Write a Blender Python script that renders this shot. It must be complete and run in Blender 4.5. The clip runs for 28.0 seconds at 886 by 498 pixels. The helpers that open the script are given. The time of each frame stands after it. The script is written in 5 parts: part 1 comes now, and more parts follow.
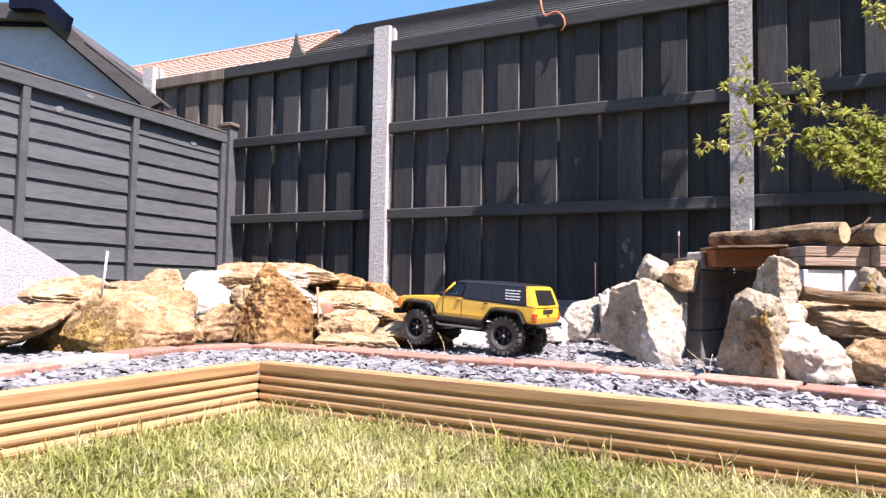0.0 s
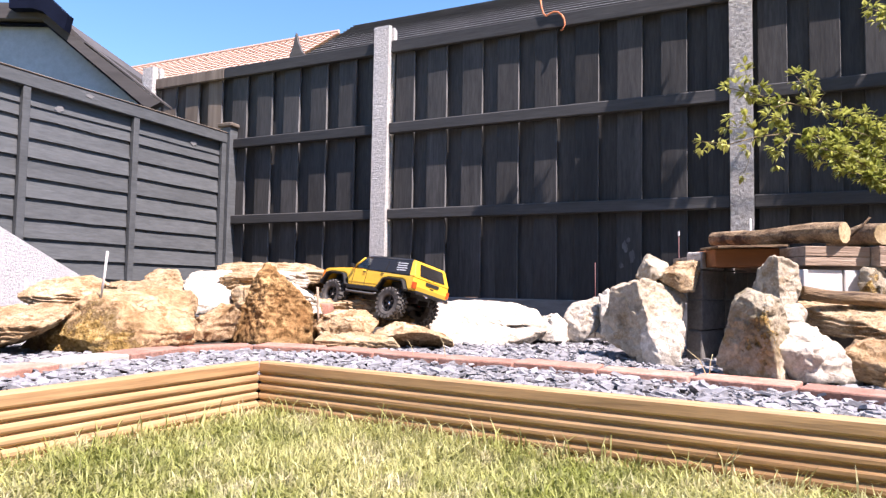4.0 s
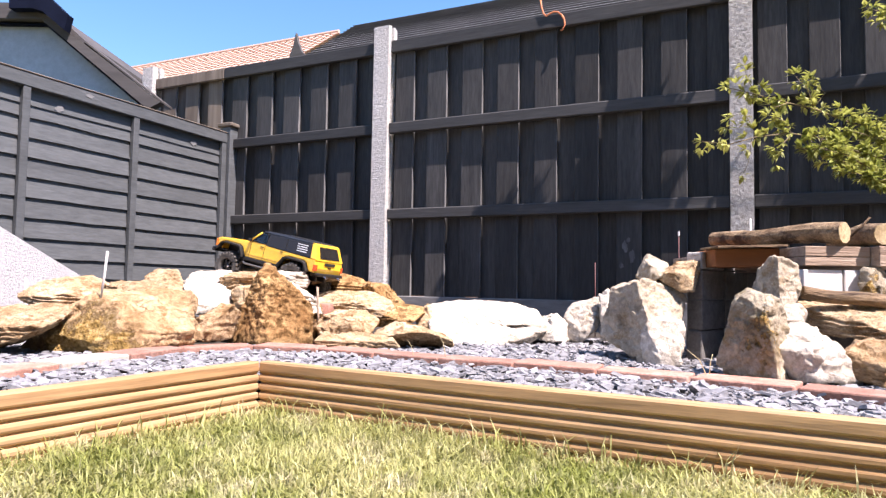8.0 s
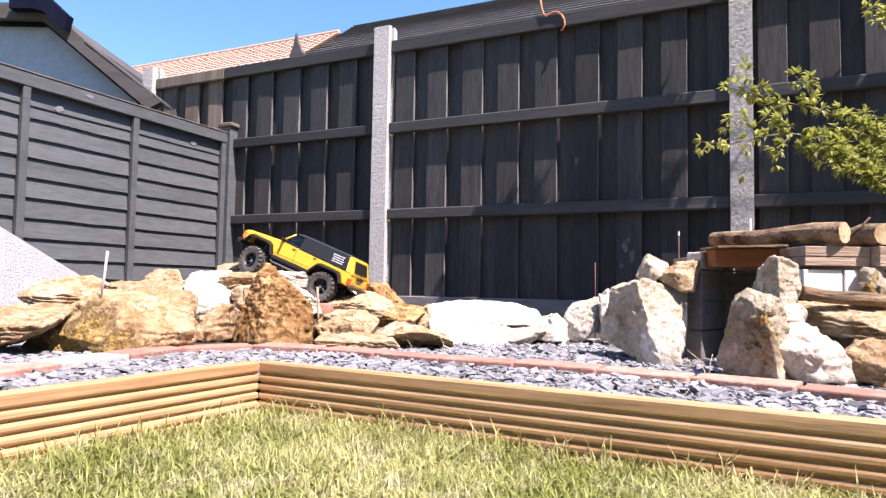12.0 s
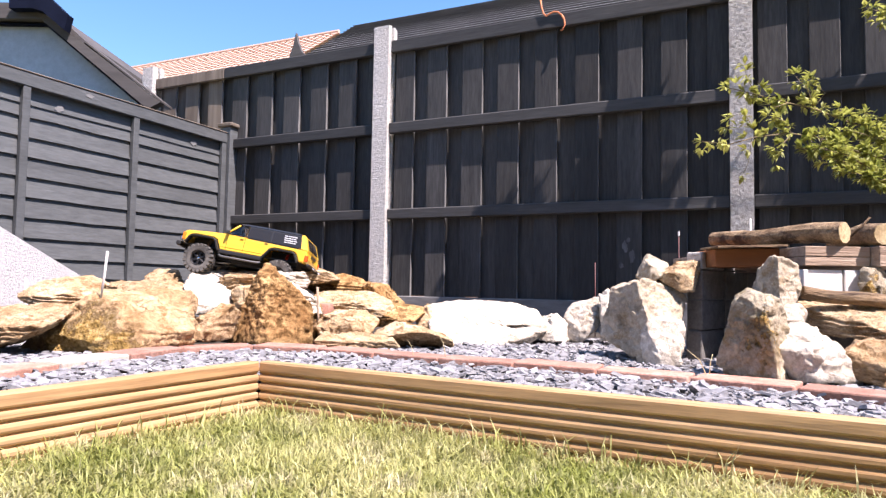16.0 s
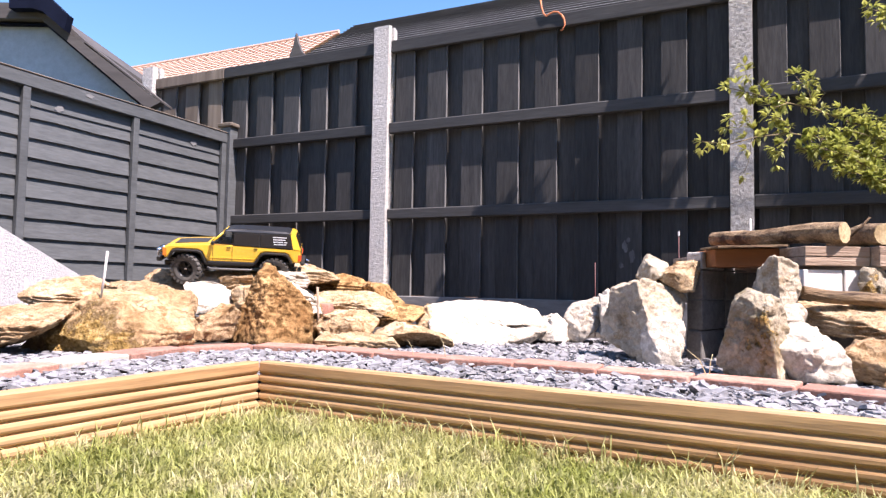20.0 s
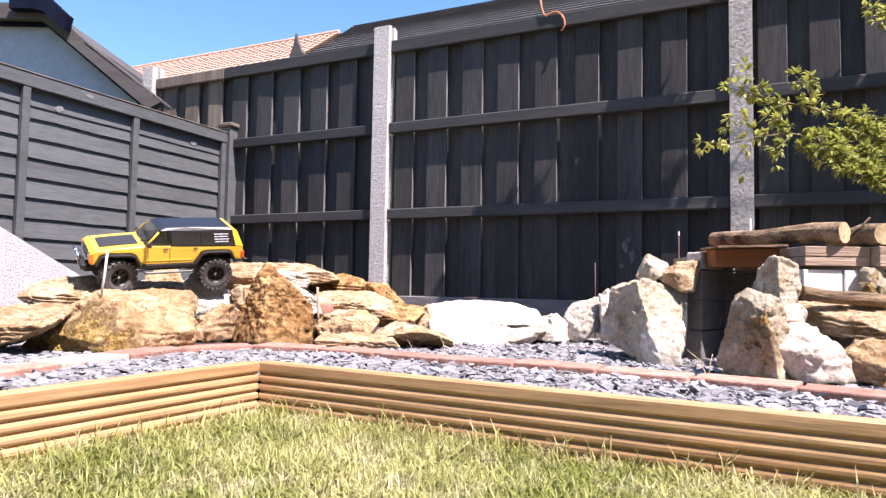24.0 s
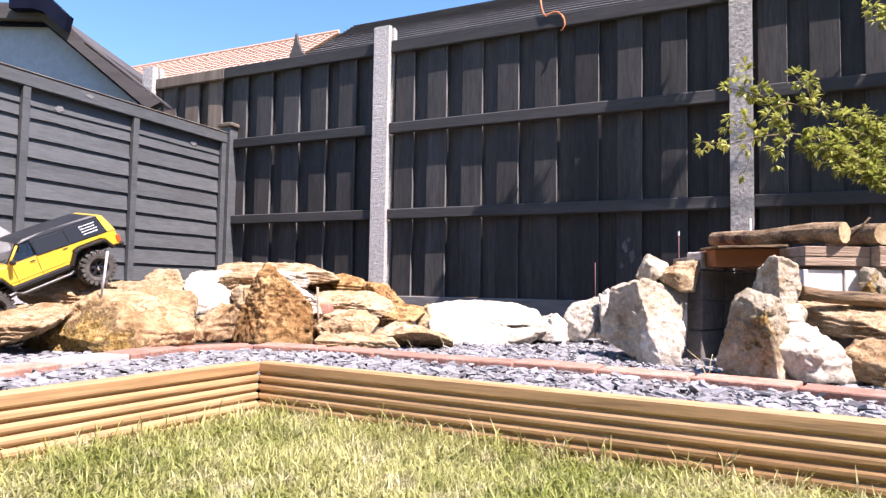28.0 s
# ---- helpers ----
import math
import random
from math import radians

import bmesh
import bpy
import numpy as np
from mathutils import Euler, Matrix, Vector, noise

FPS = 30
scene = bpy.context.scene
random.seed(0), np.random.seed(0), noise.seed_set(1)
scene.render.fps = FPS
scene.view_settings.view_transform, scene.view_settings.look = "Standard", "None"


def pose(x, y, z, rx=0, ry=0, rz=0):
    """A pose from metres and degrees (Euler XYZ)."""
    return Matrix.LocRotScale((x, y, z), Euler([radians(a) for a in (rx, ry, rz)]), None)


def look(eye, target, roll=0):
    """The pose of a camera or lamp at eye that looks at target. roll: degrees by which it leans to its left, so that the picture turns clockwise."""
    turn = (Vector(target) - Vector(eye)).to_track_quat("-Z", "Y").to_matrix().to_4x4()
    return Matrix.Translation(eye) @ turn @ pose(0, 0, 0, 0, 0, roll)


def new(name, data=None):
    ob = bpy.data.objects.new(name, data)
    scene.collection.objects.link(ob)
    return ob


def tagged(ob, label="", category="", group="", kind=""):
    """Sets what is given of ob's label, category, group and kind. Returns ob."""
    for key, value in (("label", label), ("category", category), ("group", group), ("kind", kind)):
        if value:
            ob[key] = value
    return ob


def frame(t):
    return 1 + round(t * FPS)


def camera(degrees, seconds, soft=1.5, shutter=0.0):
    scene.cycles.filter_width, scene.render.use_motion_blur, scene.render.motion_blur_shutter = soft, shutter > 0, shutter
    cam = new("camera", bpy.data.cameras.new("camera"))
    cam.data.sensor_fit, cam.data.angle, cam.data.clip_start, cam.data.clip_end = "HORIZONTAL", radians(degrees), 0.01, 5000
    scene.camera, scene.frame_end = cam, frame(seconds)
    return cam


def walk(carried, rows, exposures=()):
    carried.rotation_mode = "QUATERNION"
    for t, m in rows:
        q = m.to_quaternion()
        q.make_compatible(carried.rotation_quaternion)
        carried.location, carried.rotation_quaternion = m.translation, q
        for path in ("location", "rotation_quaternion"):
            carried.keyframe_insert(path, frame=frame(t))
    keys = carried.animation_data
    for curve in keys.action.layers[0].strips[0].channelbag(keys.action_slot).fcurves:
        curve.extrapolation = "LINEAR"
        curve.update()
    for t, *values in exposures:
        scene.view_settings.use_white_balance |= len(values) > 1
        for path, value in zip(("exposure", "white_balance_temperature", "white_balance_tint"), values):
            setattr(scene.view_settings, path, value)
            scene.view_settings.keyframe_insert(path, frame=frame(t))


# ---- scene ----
# ---- camera: stands still on the lawn ----
cam = camera(68.57, 28.0, soft=1.35)
VIEW = look((0, 0, 0.313), (0, 1, 0.3713), roll=1.0)
walk(cam, [(0.0, VIEW), (28.0, VIEW)], exposures=((0.0, 1.33, 6480, 26), (28.0, 1.33, 6480, 27)))

# ---- daylight ----
SUN = Vector((0.370, -0.336, 0.866))
world = bpy.data.worlds.new("sky")
scene.world = world
world.use_nodes = True
wt = world.node_tree
sky = wt.nodes.new("ShaderNodeTexSky")
sky.sky_type, sky.sun_disc = "NISHITA", False
sky.sun_elevation, sky.sun_rotation = radians(60), radians(132)
sky.air_density, sky.dust_density, sky.ozone_density = 1.0, 0.2, 2.0
wt.nodes["Background"].inputs[1].default_value = 0.115
vivid = wt.nodes.new("ShaderNodeHueSaturation")
vivid.inputs["Hue"].default_value, vivid.inputs["Saturation"].default_value = 0.492, 1.2
wt.links.new(sky.outputs[0], vivid.inputs["Color"])
wt.links.new(vivid.outputs[0], wt.nodes["Background"].inputs[0])
sun = new("sun", bpy.data.lights.new("sun", "SUN"))
sun.data.energy, sun.data.angle, sun.data.color = 5.6, radians(0.5), (1.0, 0.945, 0.86)
sun.matrix_world = look(SUN * 20, (0, 0, 0))


# ---- materials ----
def ramp(nt, fac, stops):
    n = nt.nodes.new("ShaderNodeValToRGB")
    e = n.color_ramp.elements
    while len(e) < len(stops):
        e.new(0.5)
    for el, (p, c) in zip(e, stops):
        el.position, el.color = p, (*c, 1) if len(c) == 3 else c
    nt.links.new(fac, n.inputs[0])
    return n.outputs[0]


def mixc(nt, fac, a, b, mode="MIX"):
    n = nt.nodes.new("ShaderNodeMix")
    n.data_type, n.blend_type = "RGBA", mode
    for sock, v in ((n.inputs[0], fac), (n.inputs[6], a), (n.inputs[7], b)):
        if isinstance(v, (int, float)):
            sock.default_value = v
        elif isinstance(v, tuple):
            sock.default_value = (*v, 1)
        else:
            nt.links.new(v, sock)
    return n.outputs[2]


def mat(name, dark, light, rough=0.8, scale=20.0, stretch=(1, 1, 1), fine=8.0, bump=0.3, relief=0.01, metal=0.0,
        spots=None, spot_scale=6.0, spot_at=(0.55, 0.7), per=0.0, coat=0.0, island=0.0, thin=0.0, split=(0.3, 0.7), grime=0.25):
    """Two-scale noise colour between dark and light, fine relief, optional stains (spots) and variation per piece."""
    m = bpy.data.materials.new(name)
    m.use_nodes = True
    nt = m.node_tree
    b = nt.nodes["Principled BSDF"]
    tc = nt.nodes.new("ShaderNodeTexCoord")
    mp = nt.nodes.new("ShaderNodeMapping")
    mp.inputs["Scale"].default_value = stretch
    oi = nt.nodes.new("ShaderNodeObjectInfo")
    off = nt.nodes.new("ShaderNodeVectorMath")
    off.operation = "ADD"
    sc = nt.nodes.new("ShaderNodeMath")
    sc.operation = "MULTIPLY"
    sc.inputs[1].default_value = 37.0
    nt.links.new(oi.outputs["Random"], sc.inputs[0])
    nt.links.new(tc.outputs["Object"], off.inputs[0])
    nt.links.new(sc.outputs[0], off.inputs[1])
    nt.links.new(off.outputs[0], mp.inputs[0])

    def tex(s, detail=5.0, r=0.6):
        n = nt.nodes.new("ShaderNodeTexNoise")
        n.inputs["Scale"].default_value, n.inputs["Detail"].default_value, n.inputs["Roughness"].default_value = s, detail, r
        nt.links.new(mp.outputs[0], n.inputs["Vector"])
        return n.outputs["Fac"]
    coarse, finen = tex(scale), tex(scale * fine, 3.0, 0.7)
    c = ramp(nt, coarse, [(split[0], dark), (split[1], light)])
    c = mixc(nt, grime, c, ramp(nt, finen, [(0.3, (0.35, 0.35, 0.35)), (0.7, (1.25, 1.25, 1.25))]), "MULTIPLY")
    if spots:
        f = ramp(nt, tex(spot_scale, 6.0, 0.65), [(spot_at[0], (0, 0, 0)), (spot_at[1], (1, 1, 1))])
        c = mixc(nt, f, c, spots)
    for amount, src in ((per, oi.outputs["Random"]), (island, None)):
        if amount:
            if src is None:
                src = nt.nodes.new("ShaderNodeNewGeometry").outputs["Random Per Island"]
            c = mixc(nt, 1.0, c, ramp(nt, src, [(0.0, (1 - amount,) * 3), (1.0, (1 + amount,) * 3)]), "MULTIPLY")
    nt.links.new(c, b.inputs["Base Color"])
    rr = nt.nodes.new("ShaderNodeMapRange")
    rr.inputs[3].default_value, rr.inputs[4].default_value = max(0.02, rough - 0.12), min(1.0, rough + 0.12)
    nt.links.new(finen, rr.inputs[0])
    nt.links.new(rr.outputs[0], b.inputs["Roughness"])
    b.inputs["Metallic"].default_value = metal
    b.inputs["Coat Weight"].default_value = coat
    b.inputs["Coat Roughness"].default_value = 0.06
    if thin:
        tr = nt.nodes.new("ShaderNodeBsdfTranslucent")
        nt.links.new(c, tr.inputs["Color"])
        mx = nt.nodes.new("ShaderNodeMixShader")
        mx.inputs[0].default_value = thin
        nt.links.new(b.outputs[0], mx.inputs[1])
        nt.links.new(tr.outputs[0], mx.inputs[2])
        nt.links.new(mx.outputs[0], nt.nodes["Material Output"].inputs["Surface"])
    if bump:
        s = nt.nodes.new("ShaderNodeMath")
        s.operation = "MULTIPLY_ADD"
        s.inputs[1].default_value = 0.5
        nt.links.new(finen, s.inputs[0])
        nt.links.new(coarse, s.inputs[2])
        bp = nt.nodes.new("ShaderNodeBump")
        bp.inputs["Strength"].default_value, bp.inputs["Distance"].default_value = bump, relief
        nt.links.new(s.outputs[0], bp.inputs["Height"])
        nt.links.new(bp.outputs[0], b.inputs["Normal"])
    return m


def rock_mat(name, dark, light, stain, stain_scale=12.0, stain_at=(0.5, 0.66), bedding=3.0, cracks=0.6, moss=(), per=0.0, fine=70.0):
    """Quarried stone: two-scale colour, bedding streaks, stains, fine dark cracks and pits; moss: patches (x, y, z, radius) on the stone."""
    m = bpy.data.materials.new(name)
    m.use_nodes = True
    nt = m.node_tree
    b = nt.nodes["Principled BSDF"]
    b.inputs["Specular IOR Level"].default_value = 0.25
    tc, oi = nt.nodes.new("ShaderNodeTexCoord"), nt.nodes.new("ShaderNodeObjectInfo")

    def math_node(op, a, c=None):
        n = nt.nodes.new("ShaderNodeMath")
        n.operation, n.use_clamp = op, False
        for k, v in enumerate((a, c)):
            if v is None:
                continue
            if isinstance(v, (int, float)):
                n.inputs[k].default_value = v
            else:
                nt.links.new(v, n.inputs[k])
        return n.outputs[0]

    def vec(op, a, c):
        n = nt.nodes.new("ShaderNodeVectorMath")
        n.operation = op
        for k, v in enumerate((a, c)):
            if isinstance(v, tuple):
                n.inputs[k].default_value = v
            else:
                nt.links.new(v, n.inputs[k])
        return n.outputs["Value"] if op == "DISTANCE" else n.outputs[0]

    def tex(v, scale, detail=5.0, r=0.6, out="Fac"):
        n = nt.nodes.new("ShaderNodeTexNoise")
        n.inputs["Scale"].default_value, n.inputs["Detail"].default_value, n.inputs["Roughness"].default_value = scale, detail, r
        nt.links.new(v, n.inputs["Vector"])
        return n.outputs[out]
    q = vec("ADD", tc.outputs["Object"], math_node("MULTIPLY", oi.outputs["Random"], 41.0))
    warp = vec("ADD", q, vec("MULTIPLY", tex(q, 22.0, 4.0, 0.65, "Color"), (0.09, 0.09, 0.06)))
    coarse, grain = tex(q, 9.0, 6.0, 0.65), tex(q, fine, 5.0, 0.75)
    c = ramp(nt, coarse, [(0.34, dark), (0.60, light)])
    c = mixc(nt, 0.55, c, ramp(nt, grain, [(0.34, (0.45, 0.42, 0.38)), (0.62, (1.2, 1.2, 1.2))]), "MULTIPLY")
    streak = tex(vec("MULTIPLY", warp, (1.0, 1.0, bedding)), 16.0, 5.0, 0.65)
    c = mixc(nt, min(0.9, 0.25 + 0.06 * bedding), c, ramp(nt, streak, [(0.38, (0.52, 0.46, 0.38)), (0.56, (1.1, 1.1, 1.1))]), "MULTIPLY")
    spot = tex(warp, stain_scale, 7.0, 0.7)
    c = mixc(nt, ramp(nt, spot, [(stain_at[0], (0, 0, 0)), (stain_at[1], (0.9, 0.9, 0.9))]), c, stain)
    vo = nt.nodes.new("ShaderNodeTexVoronoi")
    vo.feature = "DISTANCE_TO_EDGE"
    vo.inputs["Scale"].default_value = 17.0
    nt.links.new(vec("MULTIPLY", warp, (1.0, 1.0, 1.0 + 0.12 * bedding)), vo.inputs["Vector"])
    line = ramp(nt, vo.outputs["Distance"], [(0.0, (1, 1, 1)), (0.03, (0, 0, 0))])
    crack = math_node("MULTIPLY", math_node("MULTIPLY", line, ramp(nt, tex(q, 13.0, 2.0), [(0.54, (0, 0, 0)), (0.66, (1, 1, 1))])), cracks)
    c = mixc(nt, crack, c, tuple(0.45 * x for x in stain))
    rough_moss = None
    for x, y, z, r in moss:
        d = math_node("ADD", vec("DISTANCE", tc.outputs["Object"], (x, y, z)), math_node("MULTIPLY", math_node("SUBTRACT", tex(q, 30.0, 7.0, 0.8), 0.5), 0.30))
        f = nt.nodes.new("ShaderNodeMapRange")
        f.inputs[1].default_value, f.inputs[2].default_value, f.inputs[3].default_value, f.inputs[4].default_value = r * 0.55, r, 0.95, 0.0
        nt.links.new(d, f.inputs[0])
        rough_moss = f.outputs[0] if rough_moss is None else math_node("MAXIMUM", rough_moss, f.outputs[0])
    if moss:
        c = mixc(nt, rough_moss, c, ramp(nt, tex(q, 55.0, 4.0, 0.7), [(0.34, (0.17, 0.10, 0.022)), (0.48, (0.40, 0.25, 0.07)), (0.62, (0.58, 0.41, 0.18))]))
    if per:
        c = mixc(nt, 1.0, c, ramp(nt, oi.outputs["Random"], [(0.0, (1 - per,) * 3), (1.0, (1 + per,) * 3)]), "MULTIPLY")
    nt.links.new(c, b.inputs["Base Color"])
    b.inputs["Roughness"].default_value = 0.93
    height = math_node("ADD", math_node("MULTIPLY", coarse, 0.6), math_node("MULTIPLY", grain, 0.42))
    height = math_node("ADD", height, math_node("MULTIPLY", streak, 0.10 + 0.05 * bedding))
    height = math_node("SUBTRACT", height, math_node("MULTIPLY", crack, 0.5))
    if moss:
        height = math_node("ADD", height, math_node("MULTIPLY", math_node("MULTIPLY", rough_moss, tex(q, 85.0, 3.0, 0.8)), 1.6))
    bp = nt.nodes.new("ShaderNodeBump")
    bp.inputs["Strength"].default_value, bp.inputs["Distance"].default_value = 1.0, 0.014
    nt.links.new(height, bp.inputs["Height"])
    nt.links.new(bp.outputs[0], b.inputs["Normal"])
    return m


M_BLACKWOOD = mat("black_painted_wood", (0.041, 0.0395, 0.038), (0.074, 0.0715, 0.069), 0.6, 9, (1, 1, 0.10), 10, 0.5, 0.004, per=0.28,
                  spots=(0.115, 0.112, 0.110), spot_scale=11, spot_at=(0.62, 0.80), grime=0.6)
# bare-wood grey: brightens the boards' sun-side edges by colour, and serves for scuffs
M_LITEDGESCUFF = mat("grey_lit_edge_and_scuff", (0.085, 0.084, 0.082), (0.21, 0.207, 0.203), 0.8, 20, (1, 1, 0.2), 6, 0.5, 0.003, grime=0.5)
M_GREYWOOD = mat("dark_grey_painted_wood", (0.077, 0.083, 0.085), (0.108, 0.115, 0.118), 0.6, 8, (0.16, 1, 1), 11, 0.6, 0.004, per=0.12,
                 spots=(0.185, 0.185, 0.19), spot_scale=26, spot_at=(0.66, 0.78), grime=0.4)
M_RAILWOOD = mat("black_painted_rail", (0.042, 0.0415, 0.041), (0.068, 0.067, 0.066), 0.6, 9, (0.10, 1, 1), 10, 0.5, 0.004, per=0.15,
                 spots=(0.11, 0.108, 0.105), spot_scale=9, spot_at=(0.62, 0.82), grime=0.35)
M_RAWWOOD = mat("weathered_fence_wood", (0.10, 0.075, 0.055), (0.22, 0.18, 0.14), 0.85, 12, (1, 1, 0.08), 6, 0.5, 0.004, per=0.3)
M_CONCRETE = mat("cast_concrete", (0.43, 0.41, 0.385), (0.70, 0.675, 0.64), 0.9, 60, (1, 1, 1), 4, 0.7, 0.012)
# older, stained concrete, its colour also darkened for shade from the bush
M_OLDSHADECONCRETE = mat("stained_shaded_concrete", (0.27, 0.258, 0.24), (0.50, 0.485, 0.455), 0.9, 60, (1, 1, 1), 4, 0.8, 0.012)
M_BAREWOOD = mat("bare_weathered_wood", (0.13, 0.13, 0.13), (0.22, 0.218, 0.215), 0.8, 30, (0.2, 1, 1), 6, 0.5, 0.003)
# pale colour that stands in for light at a gap between boards
M_GAPLIGHT = mat("painted_gap_light", (0.42, 0.41, 0.39), (0.62, 0.60, 0.58), 0.8, 30, (1, 1, 0.2), 6, 0.3, 0.002)
M_GRAVELBOARD = mat("grey_gravel_board", (0.14, 0.135, 0.13), (0.27, 0.26, 0.25), 0.85, 20, (0.2, 1, 1), 6, 0.5, 0.004)
M_DECK = mat("new_softwood_decking", (0.37, 0.20, 0.078), (0.64, 0.42, 0.225), 0.6, 8, (0.05, 1, 1), 14, 0.4, 0.003,
             spots=(0.21, 0.105, 0.035), spot_scale=7, spot_at=(0.60, 0.80), grime=0.6)
M_SLATE = mat("slate_chips", (0.14, 0.139, 0.147), (0.32, 0.317, 0.328), 0.6, 26, (1, 1, 1), 5, 0.6, 0.004, island=0.28)
M_CHIP = mat("slate_chip", (0.14, 0.139, 0.147), (0.32, 0.317, 0.328), 0.6, 26, (1, 1, 1), 5, 0.6, 0.004, per=0.28)
M_SOIL = mat("soil", (0.03, 0.024, 0.018), (0.07, 0.055, 0.04), 0.95, 30, (1, 1, 1), 5, 0.8, 0.02)
M_TURF = mat("turf", (0.115, 0.12, 0.040), (0.20, 0.19, 0.078), 0.95, 30, (1, 1, 1), 5, 0.6, 0.01)
M_GRASS = mat("grass_blades", (0.265, 0.295, 0.068), (0.515, 0.495, 0.212), 0.55, 3, (1, 1, 1), 6, 0.0, island=0.4, thin=0.42, split=(0.35, 0.65),
              spots=(0.58, 0.52, 0.34), spot_scale=12, spot_at=(0.51, 0.72))
M_SAND = rock_mat("honey_sandstone", (0.34, 0.215, 0.105), (0.57, 0.44, 0.285), (0.17, 0.085, 0.03), stain_scale=17, stain_at=(0.53, 0.64), bedding=9.0, cracks=0.4, per=0.12)
M_BOULDER = rock_mat("mossy_honey_boulder", (0.31, 0.195, 0.092), (0.50, 0.365, 0.215), (0.20, 0.105, 0.04), stain_scale=26, stain_at=(0.54, 0.64), bedding=4.0, cracks=0.5,
                     moss=((-0.070, -0.150, -0.050, 0.100), (-0.150, -0.095, -0.075, 0.085), (-0.090, -0.120, 0.035, 0.055), (0.020, -0.19, -0.085, 0.055)))
M_MOSSY = rock_mat("mossy_sandstone", (0.23, 0.115, 0.038), (0.52, 0.33, 0.15), (0.11, 0.055, 0.015), stain_scale=34, stain_at=(0.47, 0.58), bedding=1.0, cracks=0.0, fine=95)
M_PALE = rock_mat("pale_limestone", (0.41, 0.35, 0.275), (0.64, 0.585, 0.505), (0.33, 0.21, 0.10), stain_scale=11, stain_at=(0.62, 0.74), bedding=1.5, cracks=0.25, per=0.05)
M_GREYROCK = rock_mat("grey_limestone", (0.31, 0.255, 0.18), (0.51, 0.445, 0.35), (0.23, 0.14, 0.05), stain_scale=14, stain_at=(0.56, 0.70), bedding=1.5, cracks=0.2)
M_STAINED = rock_mat("moss_stained_limestone", (0.22, 0.18, 0.12), (0.43, 0.375, 0.285), (0.21, 0.14, 0.05), stain_scale=16, stain_at=(0.50, 0.66), bedding=1.5, cracks=0.3,
                     moss=((0.012, -0.08, 0.005, 0.034), (-0.012, -0.08, -0.020, 0.028), (0.030, -0.08, 0.030, 0.024)))
M_BRICK = mat("red_brick", (0.31, 0.145, 0.10), (0.45, 0.245, 0.185), 0.9, 25, (1, 1, 1), 5, 0.6, 0.006, per=0.22,
              spots=(0.47, 0.32, 0.26), spot_scale=12, spot_at=(0.54, 0.78), grime=0.6)
M_PALEBRICK = mat("pale_brick", (0.42, 0.335, 0.275), (0.57, 0.48, 0.41), 0.9, 25, (1, 1, 1), 5, 0.6, 0.006)
M_BLOCK = mat("dark_concrete_block", (0.115, 0.108, 0.10), (0.20, 0.19, 0.178), 0.9, 40, (1, 1, 1), 4, 0.6, 0.004, per=0.12)
M_WHITEBLOCK = mat("white_concrete_block", (0.66, 0.63, 0.60), (0.80, 0.77, 0.74), 0.9, 12, (1, 1, 1), 9, 0.4, 0.002, grime=0.15)
M_RENDER = mat("pebble_render", (0.40, 0.39, 0.395), (0.62, 0.605, 0.61), 0.95, 120, (1, 1, 1), 3, 0.8, 0.008)
M_LOG = mat("weathered_log", (0.12, 0.068, 0.030), (0.44, 0.31, 0.18), 0.9, 22, (0.10, 1, 1), 9, 1.0, 0.014,
            spots=(0.055, 0.032, 0.018), spot_scale=18, spot_at=(0.49, 0.62), grime=0.8)
M_CUT = mat("cut_wood_end", (0.40, 0.27, 0.12), (0.70, 0.55, 0.33), 0.85, 26, (1, 1, 1), 6, 0.8, 0.006, spots=(0.26, 0.15, 0.06), spot_scale=30, spot_at=(0.56, 0.72), grime=0.6)
M_PLANK = mat("brown_stained_plank", (0.22, 0.075, 0.022), (0.40, 0.16, 0.055), 0.7, 12, (0.08, 1, 1), 7, 0.4, 0.003)
M_OLDPLANK = mat("weathered_plank", (0.22, 0.14, 0.09), (0.52, 0.40, 0.30), 0.85, 20, (0.06, 1, 1), 9, 1.0, 0.008, spots=(0.14, 0.08, 0.05), spot_scale=9)
M_ORANGETILE = mat("orange_roof_tile", (0.44, 0.275, 0.205), (0.53, 0.345, 0.265), 0.85, 3, (1, 1, 1), 8, 0.3, 0.01, per=0.06, grime=0.1)
M_DARKTILE = mat("dark_roof_tile", (0.135, 0.134, 0.138), (0.20, 0.198, 0.202), 0.75, 2, (1, 1, 1), 8, 0.2, 0.004, per=0.08, grime=0.1)
M_SHEDWALL = mat("grey_blue_cladding", (0.35, 0.41, 0.465), (0.37, 0.43, 0.49), 0.6, 2, (1, 1, 1), 8, 0.1, 0.002)
M_NAVY = mat("dark_felt", (0.003, 0.005, 0.014), (0.007, 0.010, 0.024), 0.8, 10, (1, 1, 1), 8, 0.3, 0.004)
M_TRIM = mat("grey_bargeboard", (0.070, 0.064, 0.061), (0.105, 0.097, 0.093), 0.7, 8, (0.1, 1, 1), 6, 0.3, 0.003)
M_HOUSE = mat("house_brick", (0.28, 0.16, 0.11), (0.42, 0.27, 0.20), 0.9, 6, (1, 1, 1), 8, 0.3, 0.01)
M_LEAF = mat("leaf", (0.22, 0.25, 0.045), (0.50, 0.50, 0.14), 0.5, 4, (1, 1, 1), 8, 0.0, island=0.45, thin=0.4)
M_TWIG = mat("twig", (0.14, 0.10, 0.05), (0.26, 0.20, 0.10), 0.8, 30, (1, 1, 1), 5, 0.3, 0.002)
M_STICK = mat("white_stick", (0.62, 0.60, 0.58), (0.78, 0.76, 0.74), 0.6, 40, (1, 1, 0.1), 5, 0.1, 0.001)
